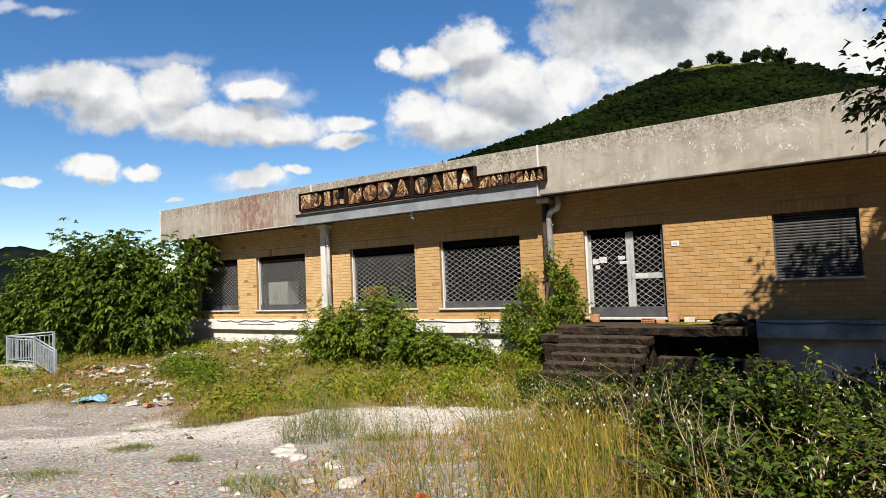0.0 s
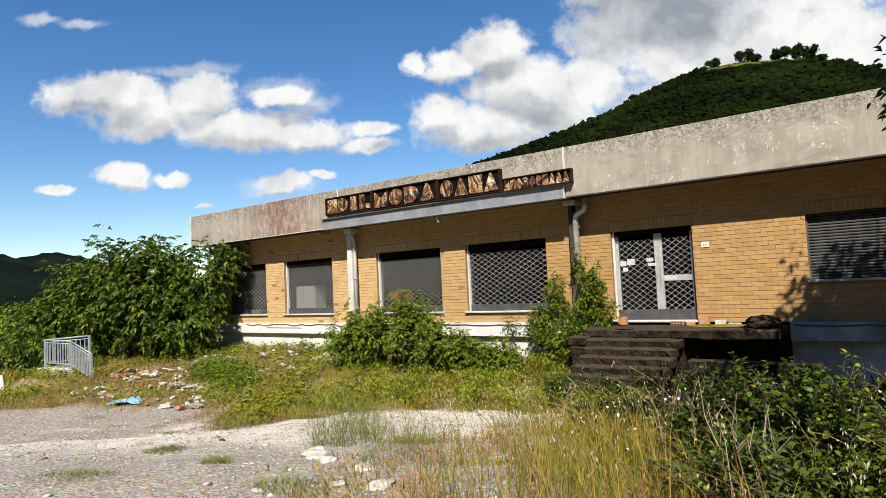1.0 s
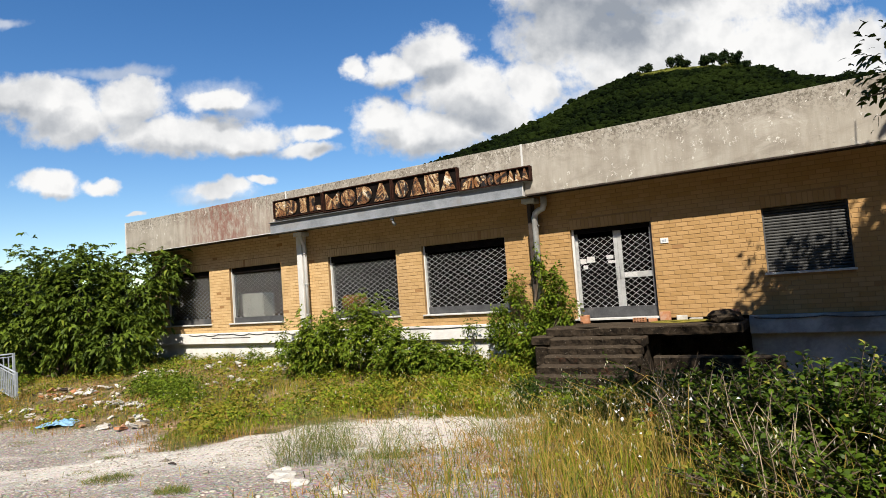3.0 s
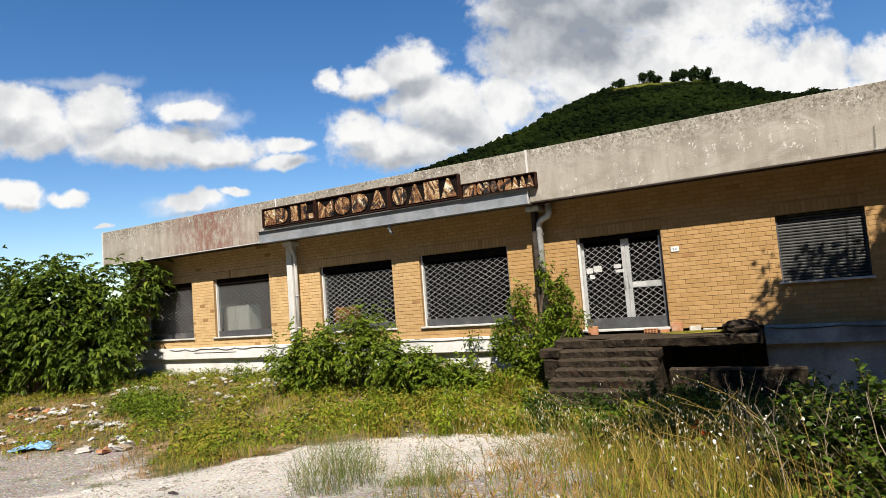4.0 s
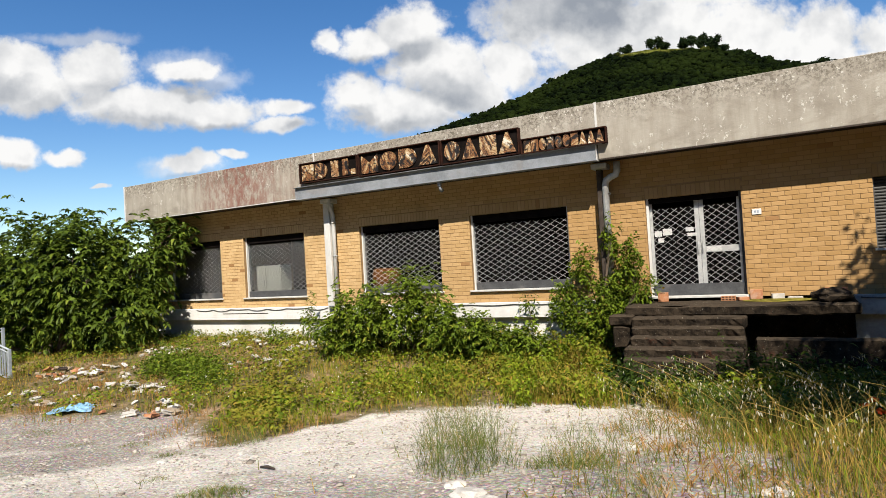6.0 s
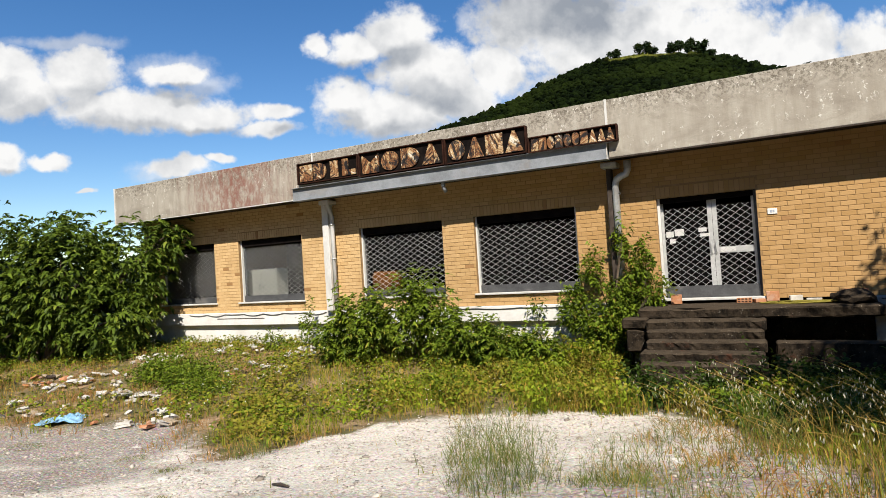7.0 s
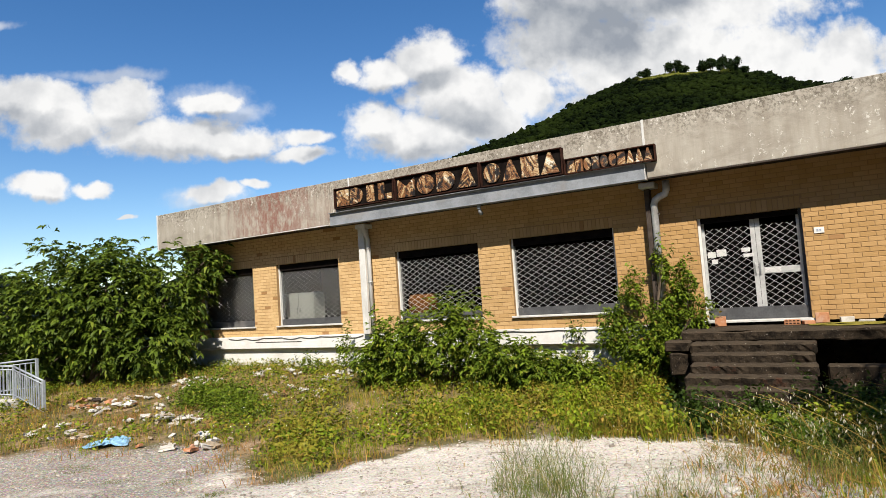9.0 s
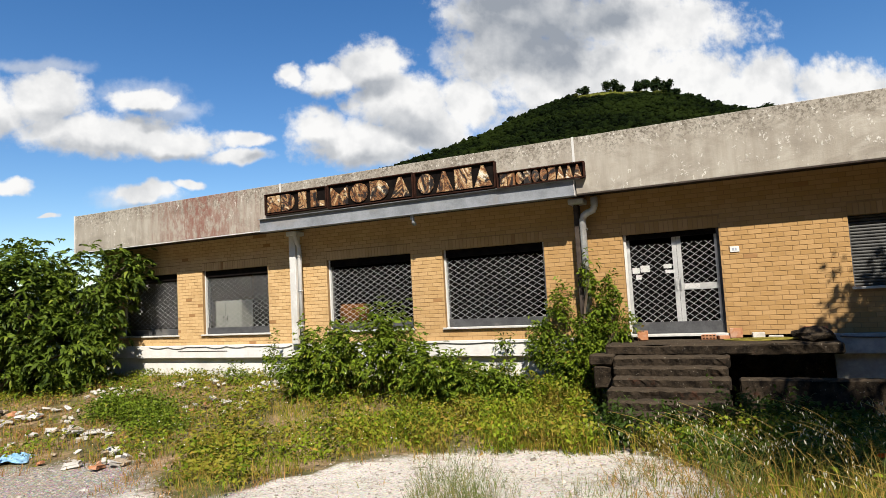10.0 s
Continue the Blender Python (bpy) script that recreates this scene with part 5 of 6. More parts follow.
    # tall rank weeds at the foot of the steps and the plinth
    x, y = scatter(34000, -5.0, 3.4, -5.0, -0.5, lambda x, y: np.clip(patchy(x, y, 1.1, 6.0) * 2.6 - 0.95 + np.where((y > -1.7) & (x < -1.0), 0.8, 0), 0, 1) * np.clip((x + 5.0) / 1.5, 0, 1) * np.where((x > -0.6) & (y > -3.9), 0.0, 1.0) * np.clip((y + 5.4) / 1.0, 0, 1))
    n = len(x)
    stuff("rank_grass", blades(x, y, rng.uniform(0.12, 0.6, n) * np.where((y > -1.8) & (x < -1.0), 1.35, 1.0), rng.uniform(0.006, 0.013, n), rng.uniform(0.1, 0.8, n)), BLADE, "grass", "tall rank green grass round the steps", "grass")
    xx, yy = np.repeat(x[::3], 5), np.repeat(y[::3], 5)
    n = len(xx)
    base = np.stack([xx + rng.normal(size=n) * 0.05, yy + rng.normal(size=n) * 0.05, gz(xx, yy) + rng.uniform(0.02, 0.45, n) * np.where((yy > -1.8) & (xx < -1.0), 1.6, 1.0)], -1)
    L = rng.uniform(0.05, 0.12, n)
    stuff("tall_weeds", leaf_shapes(base, unit(rng.normal(size=(n, 3)) + [0, 0, 0.3]), L, L * 0.42), LEAF, "herb", "tall leafy weeds round the steps", "weeds")
    x, y = scatter(26000, 1.2, 6.5, -7.4, -3.2, lambda x, y: np.clip(weeds(x, y) * 1.5, 0, 1) * np.clip(patchy(x, y, 1.2, 9.0) * 2.4 - 0.5, 0, 1))
    n = len(x)
    base = np.stack([x, y, gz(x, y) + rng.uniform(0.0, 0.35, n)], -1)
    L = rng.uniform(0.05, 0.11, n)
    stuff("undergrowth", leaf_shapes(base, unit(rng.normal(size=(n, 3)) + [0, 0, 0.3]), L, L * 0.42), LEAF, "shrub", "dark low undergrowth beside the steps", "weeds")
    for mat_, name_, label_, n, x0, x1, y0, y1, h0, h1 in (("yellow", "yellow_flowers", "small yellow wild flowers", 420, -18, -12.5, -9.2, -6.2, 0.12, 0.3), ("daisy", "white_flowers", "small white wild flowers", 500, -10, 2.5, -6.5, -1.5, 0.12, 0.4), ("daisy", "white_flowers", "small white wild flowers in the shade", 160, 3.5, 7, -10.8, -8.5, 0.2, 0.7)):
        x, y = rng.uniform(x0, x1, n), rng.uniform(y0, y1, n)
        keep = weeds(x, y) > 0.1
        x, y = x[keep], y[keep]
        base = np.stack([x, y, gz(x, y) + rng.uniform(h0, h1, len(x))], -1)
        L = rng.uniform(0.018, 0.032, len(x))
        stuff(name_, leaf_shapes(base, unit(rng.normal(size=base.shape) * [1, 1, 0.3]), L, L * 0.9), LEAF, mat_, label_, "flowers")
    # reddish dry weeds in the rubble and along the gravel's rim
    x, y = scatter(95000, -20, 3.5, -10.5, -0.3, lambda x, y: np.clip(rub(x, y) * 1.2 + np.exp(-(weeds(x, y) / 0.5) ** 2) * 0.6, 0, 1) * np.clip(patchy(x, y, 1.0, 8.0) * 2 - 0.7, 0, 1))
    n = len(x)
    stuff("reddish_weeds", blades(x, y, rng.uniform(0.06, 0.24, n), rng.uniform(0.006, 0.012, n), rng.uniform(0.2, 1.0, n)), BLADE, "rustweed", "dry reddish brown weeds", "weeds")
    # brown withered mat among the near grass
    x, y = scatter(26000, 0.6, 6.6, -12.6, -5.0, lambda x, y: np.clip(patchy(x, y, 1.4, 11.0) * 2.4 - 0.8, 0, 1) * np.clip((x - 0.6) / 2.2 + (y + 10.5) / 9, 0.02, 1))
    n = len(x)
    stuff("withered_mat", blades(x, y, rng.uniform(0.03, 0.16, n), rng.uniform(0.006, 0.014, n), rng.uniform(0.8, 2.4, n)), BLADE, "rustweed", "brown withered low plants in the near grass", "weeds")
    # lone tufts on the gravel
    for cx, cy, r, h, nb in ((-1.7, -11.1, 0.30, 0.14, 500), (0.1, -11.5, 0.17, 0.16, 320), (-0.7, -12.5, 0.4, 0.14, 420), (-4.6, -9.4, 0.2, 0.1, 150), (-3.2, -10.6, 0.2, 0.08, 120), (-6.0, -8.9, 0.25, 0.09, 160),
                             (1.7, -11.8, 0.35, 0.2, 380), (-7.4, -9.0, 0.3, 0.08, 160), (0.9, -9.4, 0.35, 0.25, 350), (-9.0, -8.8, 0.35, 0.12, 220)):
        a, q = rng.uniform(0, 2 * np.pi, nb), r * np.sqrt(rng.random(nb))
        sh = blades(cx + q * np.cos(a) * 1.3, cy + q * np.sin(a) * 0.8, h * (1 - 0.6 * (q / r) ** 2) * rng.uniform(0.35, 1.0, nb), np.full(nb, 0.006), rng.uniform(0.6, 2.2, nb))
        tagged(many("grass_tuft", sh, BLADE, M["wisp"]), "small tuft of green grass on the gravel", "grass", "gravel tufts", "stuff")


def wispy(cx, cy, r, h, nb, label, material="wisp"):
    """A clump of many thin upright branching stalks."""
    a, q = rng.uniform(0, 2 * np.pi, nb), r * np.sqrt(rng.random(nb))
    x, y = cx + q * np.cos(a), cy + q * np.sin(a)
    hh = h * rng.uniform(0.25, 1.25, nb)
    hh = hh * (1.1 - 0.5 * (q / r) ** 2)
    st = blades(x, y, hh, np.full(nb, 0.0045), rng.uniform(0.1, 1.5, nb))
    z0 = gz(x, y)
    sx, sy, sz = np.repeat(x, 3), np.repeat(y, 3), np.repeat(z0, 3) + np.repeat(hh, 3) * rng.uniform(0.3, 0.75, nb * 3)
    sub = blades(sx, sy, np.repeat(hh, 3) * 0.3, np.full(nb * 3, 0.003), rng.uniform(0.5, 1.8, nb * 3), z=sz)
    tagged(many("wispy_plant", np.concatenate([st, sub]), BLADE, M[material]), label, "plant", "wispy plants")


grow_grass()
for q_ in ((0.0, -9.6, 0.5, 0.72, 330), (-0.6, -8.6, 0.45, 0.6, 220), (0.9, -9.0, 0.4, 0.5, 130), (1.1, -7.2, 0.35, 0.45, 110), (2.0, -8.2, 0.35, 0.55, 120), (-4.4, -8.3, 0.35, 0.35, 150), (1.6, -10.4, 0.4, 0.6, 120)):
    wispy(*q_, "clump of thin grey-green fennel-like stalks")


def oats():
    """Wild oat stalks that arch over, with hanging pale husks."""
    pts, husk = [], []
    for _ in range(210):
        x, y = rng.uniform(1.4, 6.2), rng.uniform(-11.6, -6.8)
        if (x - 1.2) / 4.0 + (y + 11.5) / 7.0 < 0.35 or rng.random() < 0.25:
            continue
        h, a = rng.uniform(0.6, 1.1), np.pi + rng.normal() * 0.9
        lean = rng.uniform(0.2, 0.95) * h
        z = float(gz(x, y))
        t = np.linspace(0, 1, 9)
        line = np.stack([x + np.cos(a) * lean * t ** 2.2, y + np.sin(a) * lean * t ** 2.2, z + h * (t - 0.22 * t ** 3)], -1)
        pts.append(line)
        for k in range(5, 9):
            for _ in range(3):
                husk.append(line[k] + rng.normal(size=3) * [0.035, 0.035, 0.02] - [0, 0, 0.02])
    seg = []
    for line in pts:
        for p, q in zip(line, line[1:]):
            d = np.cross(q - p, [0.3, 0.9, 0.1])
            d = d / np.linalg.norm(d) * 0.0022
            e = np.cross(q - p, d)
            e = e / np.linalg.norm(e) * 0.0022
            seg.append([p + d, p - d * 0.5 + e, p - d * 0.5 - e, q + d, q - d * 0.5 + e, q - d * 0.5 - e])
    tagged(many("oat_stalks", np.array(seg), ((0, 1, 4, 3), (1, 2, 5, 4), (2, 0, 3, 5)), M["straw"]), "arching dry wild oat stalks", "grass", kind="stuff")
    husk = np.array(husk)
    n = len(husk)
    L = rng.uniform(0.022, 0.04, n)
    tagged(many("oat_husks", leaf_shapes(husk, rng.normal(size=(n, 3)) * 0.3 + [0, 0, -1], L, L * 0.28, 0.5, 0.0), LEAF, M["husk"]), "pale hanging oat husks", "grass", kind="stuff")


oats()


def poppy(x, y, h):
    z = float(gz(x, y))
    p = thing("poppy", (x, y, z), "red wild poppy in flower on a thin stem", "flower", "poppies")
    part("stem", tube(bmesh.new(), [(x, y, z - 0.02), (x + 0.02, y, z + h * 0.6), (x + 0.01, y + 0.01, z + h)], 0.004, 5), M["wisp"], p)
    for k in range(4):
        a = k * math.pi / 2 + 0.4
        c = np.array([[x + 0.01, y + 0.01, z + h]])
        sh = leaf_shapes(c, np.array([[math.cos(a), math.sin(a), 0.6]]), np.array([0.065]), np.array([0.075]), 0.2, 0.0)
        many("petal", sh, LEAF, M["poppy"], p)


for q_ in ((3.40, -7.37, 0.30), (3.33, -7.33, 0.24), (3.3, -11.75, 0.1), (3.46, -7.42, 0.2), (4.66, -8.6, 0.3)):
    poppy(*q_)


def dead_stalks(x, y, h, n, label, material="twig"):
    z = float(gz(x, y))
    d = thing("dead_weed", (x, y, z), label, "plant", "dead weeds")
    for _ in range(n):
        a, ln = rng.uniform(0, 6.28), h * rng.uniform(0.6, 1.1)
        p0 = Vector((x + rng.normal() * 0.08, y + rng.normal() * 0.08, z - 0.03))
        top = p0 + Vector((math.cos(a) * 0.25 * ln, math.sin(a) * 0.25 * ln, ln))
        bm = tube(bmesh.new(), [p0, p0.lerp(top, 0.35) + Vector((rng.normal() * 0.03, rng.normal() * 0.03, 0.03)), p0.lerp(top, 0.7) + Vector((rng.normal() * 0.03, rng.normal() * 0.03, 0.02)), top], [0.0055, 0.0045, 0.0033, 0.0017], 5)
        stalk = part("stalk", bm, M[material], d)
        for k in range(5):
            s_ = p0.lerp(top, rng.uniform(0.35, 0.95))
            part("twig", tube(bmesh.new(), [s_, s_ + Vector((rng.normal() * 0.05, rng.normal() * 0.05, rng.uniform(0.06, 0.16)))], [0.003, 0.0015], 4), M[material], stalk)


dead_stalks(4.95, -10.75, 0.9, 4, "bleached bare dead stalks beside the shrub")
dead_stalks(5.25, -10.85, 0.8, 2, "bleached bare dead stalks beside the shrub")
dead_stalks(4.03, -9.0, 1.0, 6, "brown withered dock weed with seed heads", "bark")
dead_stalks(4.4, -10.1, 0.8, 2, "bleached bare dead stalk in the dry grass")
dead_stalks(2.0, -11.0, 0.5, 2, "bleached bare dead stalk in the gravel")


# ---------------------------------------------------------------- hilltop trees, valley
def hilltop_tree(az, size, wide):
    a = radians(az)
    x, y = 4 + 352 * math.sin(a), -15 + 352 * math.cos(a)
    z = float(hill_z(np.array(x), np.array(y))) - 0.5
    size, wide = size * 1.1, wide * 0.95
    t = thing("hilltop_tree", (x, y, z), "dark tree standing against the sky on the hilltop", "tree", "hilltop trees")
    part("trunk", tube(bmesh.new(), [(x, y, z - 0.5), (x + 0.1, y, z + size * 0.3), (x, y, z + size * 0.6)], [0.35, 0.3, 0.15], 6), M["bark"], t)
    r = size * wide
    lob = [(x + rng.normal() * r * 0.4, y + rng.normal() * r * 0.4, z + size * rng.uniform(0.3, 0.78), r * 0.5, r * 0.5, size * 0.24) for _ in range(7)]
    p, d = crown_points(lob, 1500, 0.2)
    foliage("crown", p, d, 0.9, 0.6, "pine", t)


for az_, sz_, wd_ in ((-11.45, 4.4, 0.7), (-9.1, 7.0, 0.55), (-8.3, 4.4, 0.75), (-6.85, 5.8, 0.42), (-6.15, 6.6, 0.42), (-5.15, 8.6, 0.36), (-4.5, 6.8, 0.42), (-3.6, 3.0, 1.0),
                      (-2.6, 2.6, 1.0), (-1.8, 3.0, 0.8), (-0.4, 2.4, 0.9), (3.2, 3.2, 1.1), (-18.2, 2.6, 0.8), (-22.0, 2.4, 0.9), (-25.5, 2.2, 1.0)):
    hilltop_tree(az_, sz_, wd_)


def valley():
    # pale concrete ramp that leaves the yard downhill
    rd = bmesh.new()
    top = [rd.verts.new(q) for q in ((-20.9, -6.7, -1.12), (-17.0, -9.6, -1.12), (-24.0, -8.2, -1.16), (-33.0, -6.2, -1.3), (-30.0, -3.9, -1.25))]
    low = [rd.verts.new(v_.co - Vector((0, 0, 1.4))) for v_ in top]
    rd.faces.new(top)
    for i in range(5):
        rd.faces.new((top[i], low[i], low[(i + 1) % 5], top[(i + 1) % 5]))
    bmesh.ops.recalc_face_normals(rd, faces=rd.faces)
    tagged(part("side_road", rd, M["road"]), "pale concrete ramp dropping away to the valley", "road", kind="structure")
    fence = thing("wire_fence", (-34, -4.6, -1.6), "low wire fence with thin posts beside the ramp", "fence")
    feet = [(-36.5 + 1.7 * k, -6.2 + 0.75 * k, -2.2 + 0.12 * k) for k in range(5)]
    for fx, fy, fz in feet:
        part("post", tube(bmesh.new(), [(fx, fy, fz - 0.9), (fx, fy, fz + 1.2)], 0.035, 6), M["dark"], fence)
    for h_ in (0.7, 1.1):
        part("wire", tube(bmesh.new(), [(p_[0], p_[1], p_[2] + h_) for p_ in feet], 0.015, 5), M["dark"], fence)
    lx, ly = -45.0, -0.6
    z = float(gz(lx, ly))
    lamp = thing("street_lamp", (lx, ly, z), "white street lamp with a curved arm above the valley trees", "street lamp")
    part("pole", tube(bmesh.new(), [(lx, ly, z - 0.3), (lx, ly, z + 6.5), (lx - 0.15, ly - 0.2, z + 7.4), (lx - 0.7, ly - 0.9, z + 8.1), (lx - 1.4, ly - 1.7, z + 8.3)], [0.09, 0.07, 0.065, 0.06, 0.055], 8), M["white"], lamp)
    hd = part("lamp_head", one_box((lx - 1.9, ly - 2.15, z + 8.2), (lx - 1.3, ly - 1.6, z + 8.36), 0.04), M["zinc"], lamp)
    part("lens", one_box((lx - 1.8, ly - 2.05, z + 8.16), (lx - 1.4, ly - 1.7, z + 8.2)), M["white"], hd)
    for x, y, s in ((-45, -6.9, 6.4), (-60, -1.5, 3.5), (-66, 2, 4.0), (-50, 4.0, 3.4), (-40, 3.5, 2.6), (-60, 6, 4.5), (-57, -3.5, 4.2), (-36, 5.0, 2.2), (-70, 12, 5), (-48, 9, 3)):
        zb = float(gz(x, y))
        t = thing("valley_tree", (x, y, zb), "sunlit green tree on the slope below the yard", "tree", "valley trees")
        part("trunk", tube(bmesh.new(), [(x, y, zb - 0.2), (x + 0.1, y, zb + s * 0.6), (x, y + 0.1, zb + s)], [0.16, 0.13, 0.07], 7), M["bark"], t)
        lob = [(x + rng.normal() * s * 0.4, y + rng.normal() * s * 0.4, zb + s * rng.uniform(0.5, 1.25), s * 0.5, s * 0.5, s * 0.45) for _ in range(6)]
        p, d = crown_points(lob, int(300 * s * s), 0.4)
        foliage("crown", p, d, 0.35, 0.2, "elder", t)
    n = 26000
    x, y = rng.uniform(-75, -21, n), rng.uniform(-16, 14, n)
    keep = ~((x > -34) & (y < -3.2))
    x, y = x[keep], y[keep]
    n = len(x)
    stuff("meadow_grass", blades(x, y, rng.uniform(0.3, 0.9, n), rng.uniform(0.02, 0.06, n), rng.uniform(0.2, 0.9, n)), BLADE, "grass", "long green meadow grass on the slope", "grass")
    hx, hy = -120.0, 26.0
    zb = float(gz(hx, hy))
    h = thing("far_house", (hx, hy, zb), "small cream house far down the valley", "house")
    part("wall", one_box((hx - 3, hy - 3, zb - 1), (hx + 3, hy + 3, zb + 8)), M["house"], h)
    bm = bmesh.new()
    vs = [bm.verts.new(q) for q in ((hx - 3.3, hy - 3.4, zb + 8), (hx + 3.3, hy - 3.4, zb + 8), (hx + 3.3, hy + 3.4, zb + 8), (hx - 3.3, hy + 3.4, zb + 8), (hx - 3.3, hy, zb + 9.6), (hx + 3.3, hy, zb + 9.6))]
    for f in ((0, 1, 5, 4), (2, 3, 4, 5), (0, 4, 3), (1, 2, 5), (0, 3, 2, 1)):
        bm.faces.new([vs[i] for i in f])
    part("roof", bm, M["terra"], h)


valley()


# ---------------------------------------------------------------- railing
def railing():
    r = thing("stair_railing", (-18.5, -5.3, -0.6), "grey painted steel stair railing on a low concrete kerb", "railing")

    def run(p, q, posts, n):
        """A stretch of rail between two foot points, with upright bars."""
        p, q = Vector(p), Vector(q)
        up = Vector((0, 0, 1))
        d = (q - p).normalized()
        for h, rad in ((0.98, 0.03), (0.12, 0.02), (0.88, 0.02)):
            part("handrail" if h > 0.9 else "cross_rail", tube(bmesh.new(), [p + up * h, q + up * h], rad, 6), M["rail"], r)
        for k in posts:
            f = p.lerp(q, k)
            part("post", one_box((f.x - 0.035, f.y - 0.035, f.z - 0.1), (f.x + 0.035, f.y + 0.035, f.z + 1.0)), M["rail"], r)
        for i in range(1, n):
            f = p.lerp(q, i / n)
            part("baluster", one_box((f.x - 0.014, f.y - 0.014, f.z + 0.12), (f.x + 0.014, f.y + 0.014, f.z + 0.88)), M["rail"], r)
    a, b, c, e = (-20.35, -5.55, -0.2), (-19.0, -5.2, -0.26), (-16.75, -5.46, -0.62), (-19.0, -4.55, -0.12)
    run(a, b, (0.0, 1.0), 10)
    run(b, c, (1.0,), 13)
    run(a, e, (1.0,), 10)
    part("kerb", one_box((-20.6, -5.75, -1.0), (-18.6, -4.85, -0.26), 0.02), M["stone"], r, "rough concrete kerb")


railing()


# ---------------------------------------------------------------- rubble and small things
def lump(size, seed, flat=0.6, sub=1):
    bm = bmesh.new()
    bmesh.ops.create_icosphere(bm, subdivisions=sub, radius=1.0)
    for q in bm.verts:
        q.co *= 1 + 0.55 * noise.noise(q.co * 1.1 + Vector((seed * 3.7, seed, 0))) + 0.2 * noise.noise(q.co * 3.0 + Vector((seed, 0, 0)))
        q.co.z *= flat
        q.co *= size
    return bm


def rock(x, y, size, seed, mat_="stone", label="pale angular limestone rock lying on the gravel", name="rock", flat=0.34, lift=0.0):
    bm = lump(size, seed, flat, 2)
    for q in bm.verts:
        q.co += q.co.normalized() * size * 0.22 * noise.cell(q.co * (2.6 / size) + Vector((seed, 0, 0)))
    bmesh.ops.transform(bm, matrix=pose(x, y, float(gz(x, y)) + size * flat * 0.35 + lift, 0, 0, seed * 47), verts=bm.verts)
    tagged(part(name, bm, M[mat_]), label, "rock", "loose rocks")


for i_, (x_, y_, s_) in enumerate(((0.5, -10.55, 0.16), (0.75, -10.75, 0.14), (0.25, -10.3, 0.11), (1.05, -10.85, 0.12), (1.6, -10.9, 0.13), (-0.27, -4.24, 0.15), (-3.4, -9.2, 0.1), (-4.0, -9.9, 0.09), (2.3, -11.4, 0.16),
                                   (1.9, -11.5, 0.12), (0.9, -5.0, 0.12), (2.2, -5.8, 0.12), (-6.9, -8.2, 0.08), (0.1, -8.9, 0.1), (1.3, -8.4, 0.11), (2.6, -9.9, 0.13))):
    rock(x_, y_, s_ * 0.72, i_ + 1)


def gravel_stones():
    n = 30000
    x, y = rng.uniform(-13, 5.5, n), rng.uniform(-13.5, -4.2, n)
    keep = (weeds(x, y) < 0.15) & (rng.random(n) < np.clip(patchy(x, y, 1.3, 3.0) * 1.8 - 0.3, 0.05, 1))
    x, y = x[keep], y[keep]
    n = len(x)
    ico = bmesh.new()
    bmesh.ops.create_icosphere(ico, subdivisions=1, radius=1.0)
    tv = np.array([q.co for q in ico.verts])
    tf = [tuple(q.index for q in f.verts) for f in ico.faces]
    ico.free()
    s = (0.006 + 0.018 * rng.random(n) ** 2) * np.where(rng.random(n) < 0.04, 2.2, 1)
    st = tv[None] * s[:, None, None] * np.array([1, 1, 0.45]) * (1 + 0.34 * rng.normal(size=(n, len(tv), 1)))
    st = st + np.stack([x, y, gz(x, y) + s * 0.1], -1)[:, None]
    stuff("gravel_stones", st, tf, "pebble", "scattered pale gravel stones", "gravel")


gravel_stones()


def rubble_heap(cx, cy, r, n, label, mats):
    h = thing("rubble_heap", (cx, cy, float(gz(cx, cy))), label, "rubble", "rubble heaps")
    for i in range(n):
        a, q = rng.uniform(0, 6.28), r * math.sqrt(rng.random())
        x, y = cx + q * math.cos(a) * 1.3, cy + q * math.sin(a) * 0.8
        s = rng.uniform(0.03, 0.13)
        bm = bmesh.new()
        box(bm, (-s, -s * rng.uniform(0.4, 0.9), -0.025), (s, s * rng.uniform(0.4, 0.9), 0.03), 0.008)
        for v_ in bm.verts:
            v_.co += Vector((rng.normal(), rng.normal(), rng.normal() * 0.4)) * s * 0.15
        bmesh.ops.transform(bm, matrix=pose(x, y, float(gz(x, y)) + 0.05 + 0.12 * (1 - q / r) * rng.random(), rng.uniform(-25, 25), rng.uniform(-25, 25), rng.uniform(0, 180)), verts=bm.verts)
        part("fragment", bm, M[mats[i % len(mats)]], h)


for x_, y_, r_, n_, l_, m_ in (
        (-14.4, -2.2, 0.7, 26, "heap of broken white plaster by the plinth", ("plaster", "plaster", "stone")),
        (-11.3, -5.7, 0.9, 26, "scattered broken plaster and tile pieces", ("plaster", "stone", "plaster", "stone", "twig")),
        (-14.2, -4.5, 1.2, 34, "flat heap of broken plaster boards and tiles", ("plaster", "paper", "stone", "twig", "stone", "plaster", "terra")),
        (-12.0, -1.1, 0.9, 20, "broken plaster fallen along the wall foot", ("plaster", "stone", "twig")),
        (-9.3, -1.3, 0.6, 20, "bright broken plaster under the downpipe", ("plaster",)),
        (-16.2, -4.6, 0.7, 24, "brown broken boards beside the railing", ("twig", "dark", "twig", "terra")),
        (-9.6, -3.0, 0.8, 12, "broken plaster in the weeds", ("plaster", "stone", "terra")),
        (-8.6, -6.9, 0.9, 18, "reddish tile pieces at the edge of the gravel", ("twig", "stone", "stone", "terra", "stone")),
        (-12.6, -7.0, 1.0, 18, "broken plaster and earth beside the blue sheet", ("stone", "plaster", "twig"))):
    rubble_heap(x_, y_, r_, n_, l_, m_)


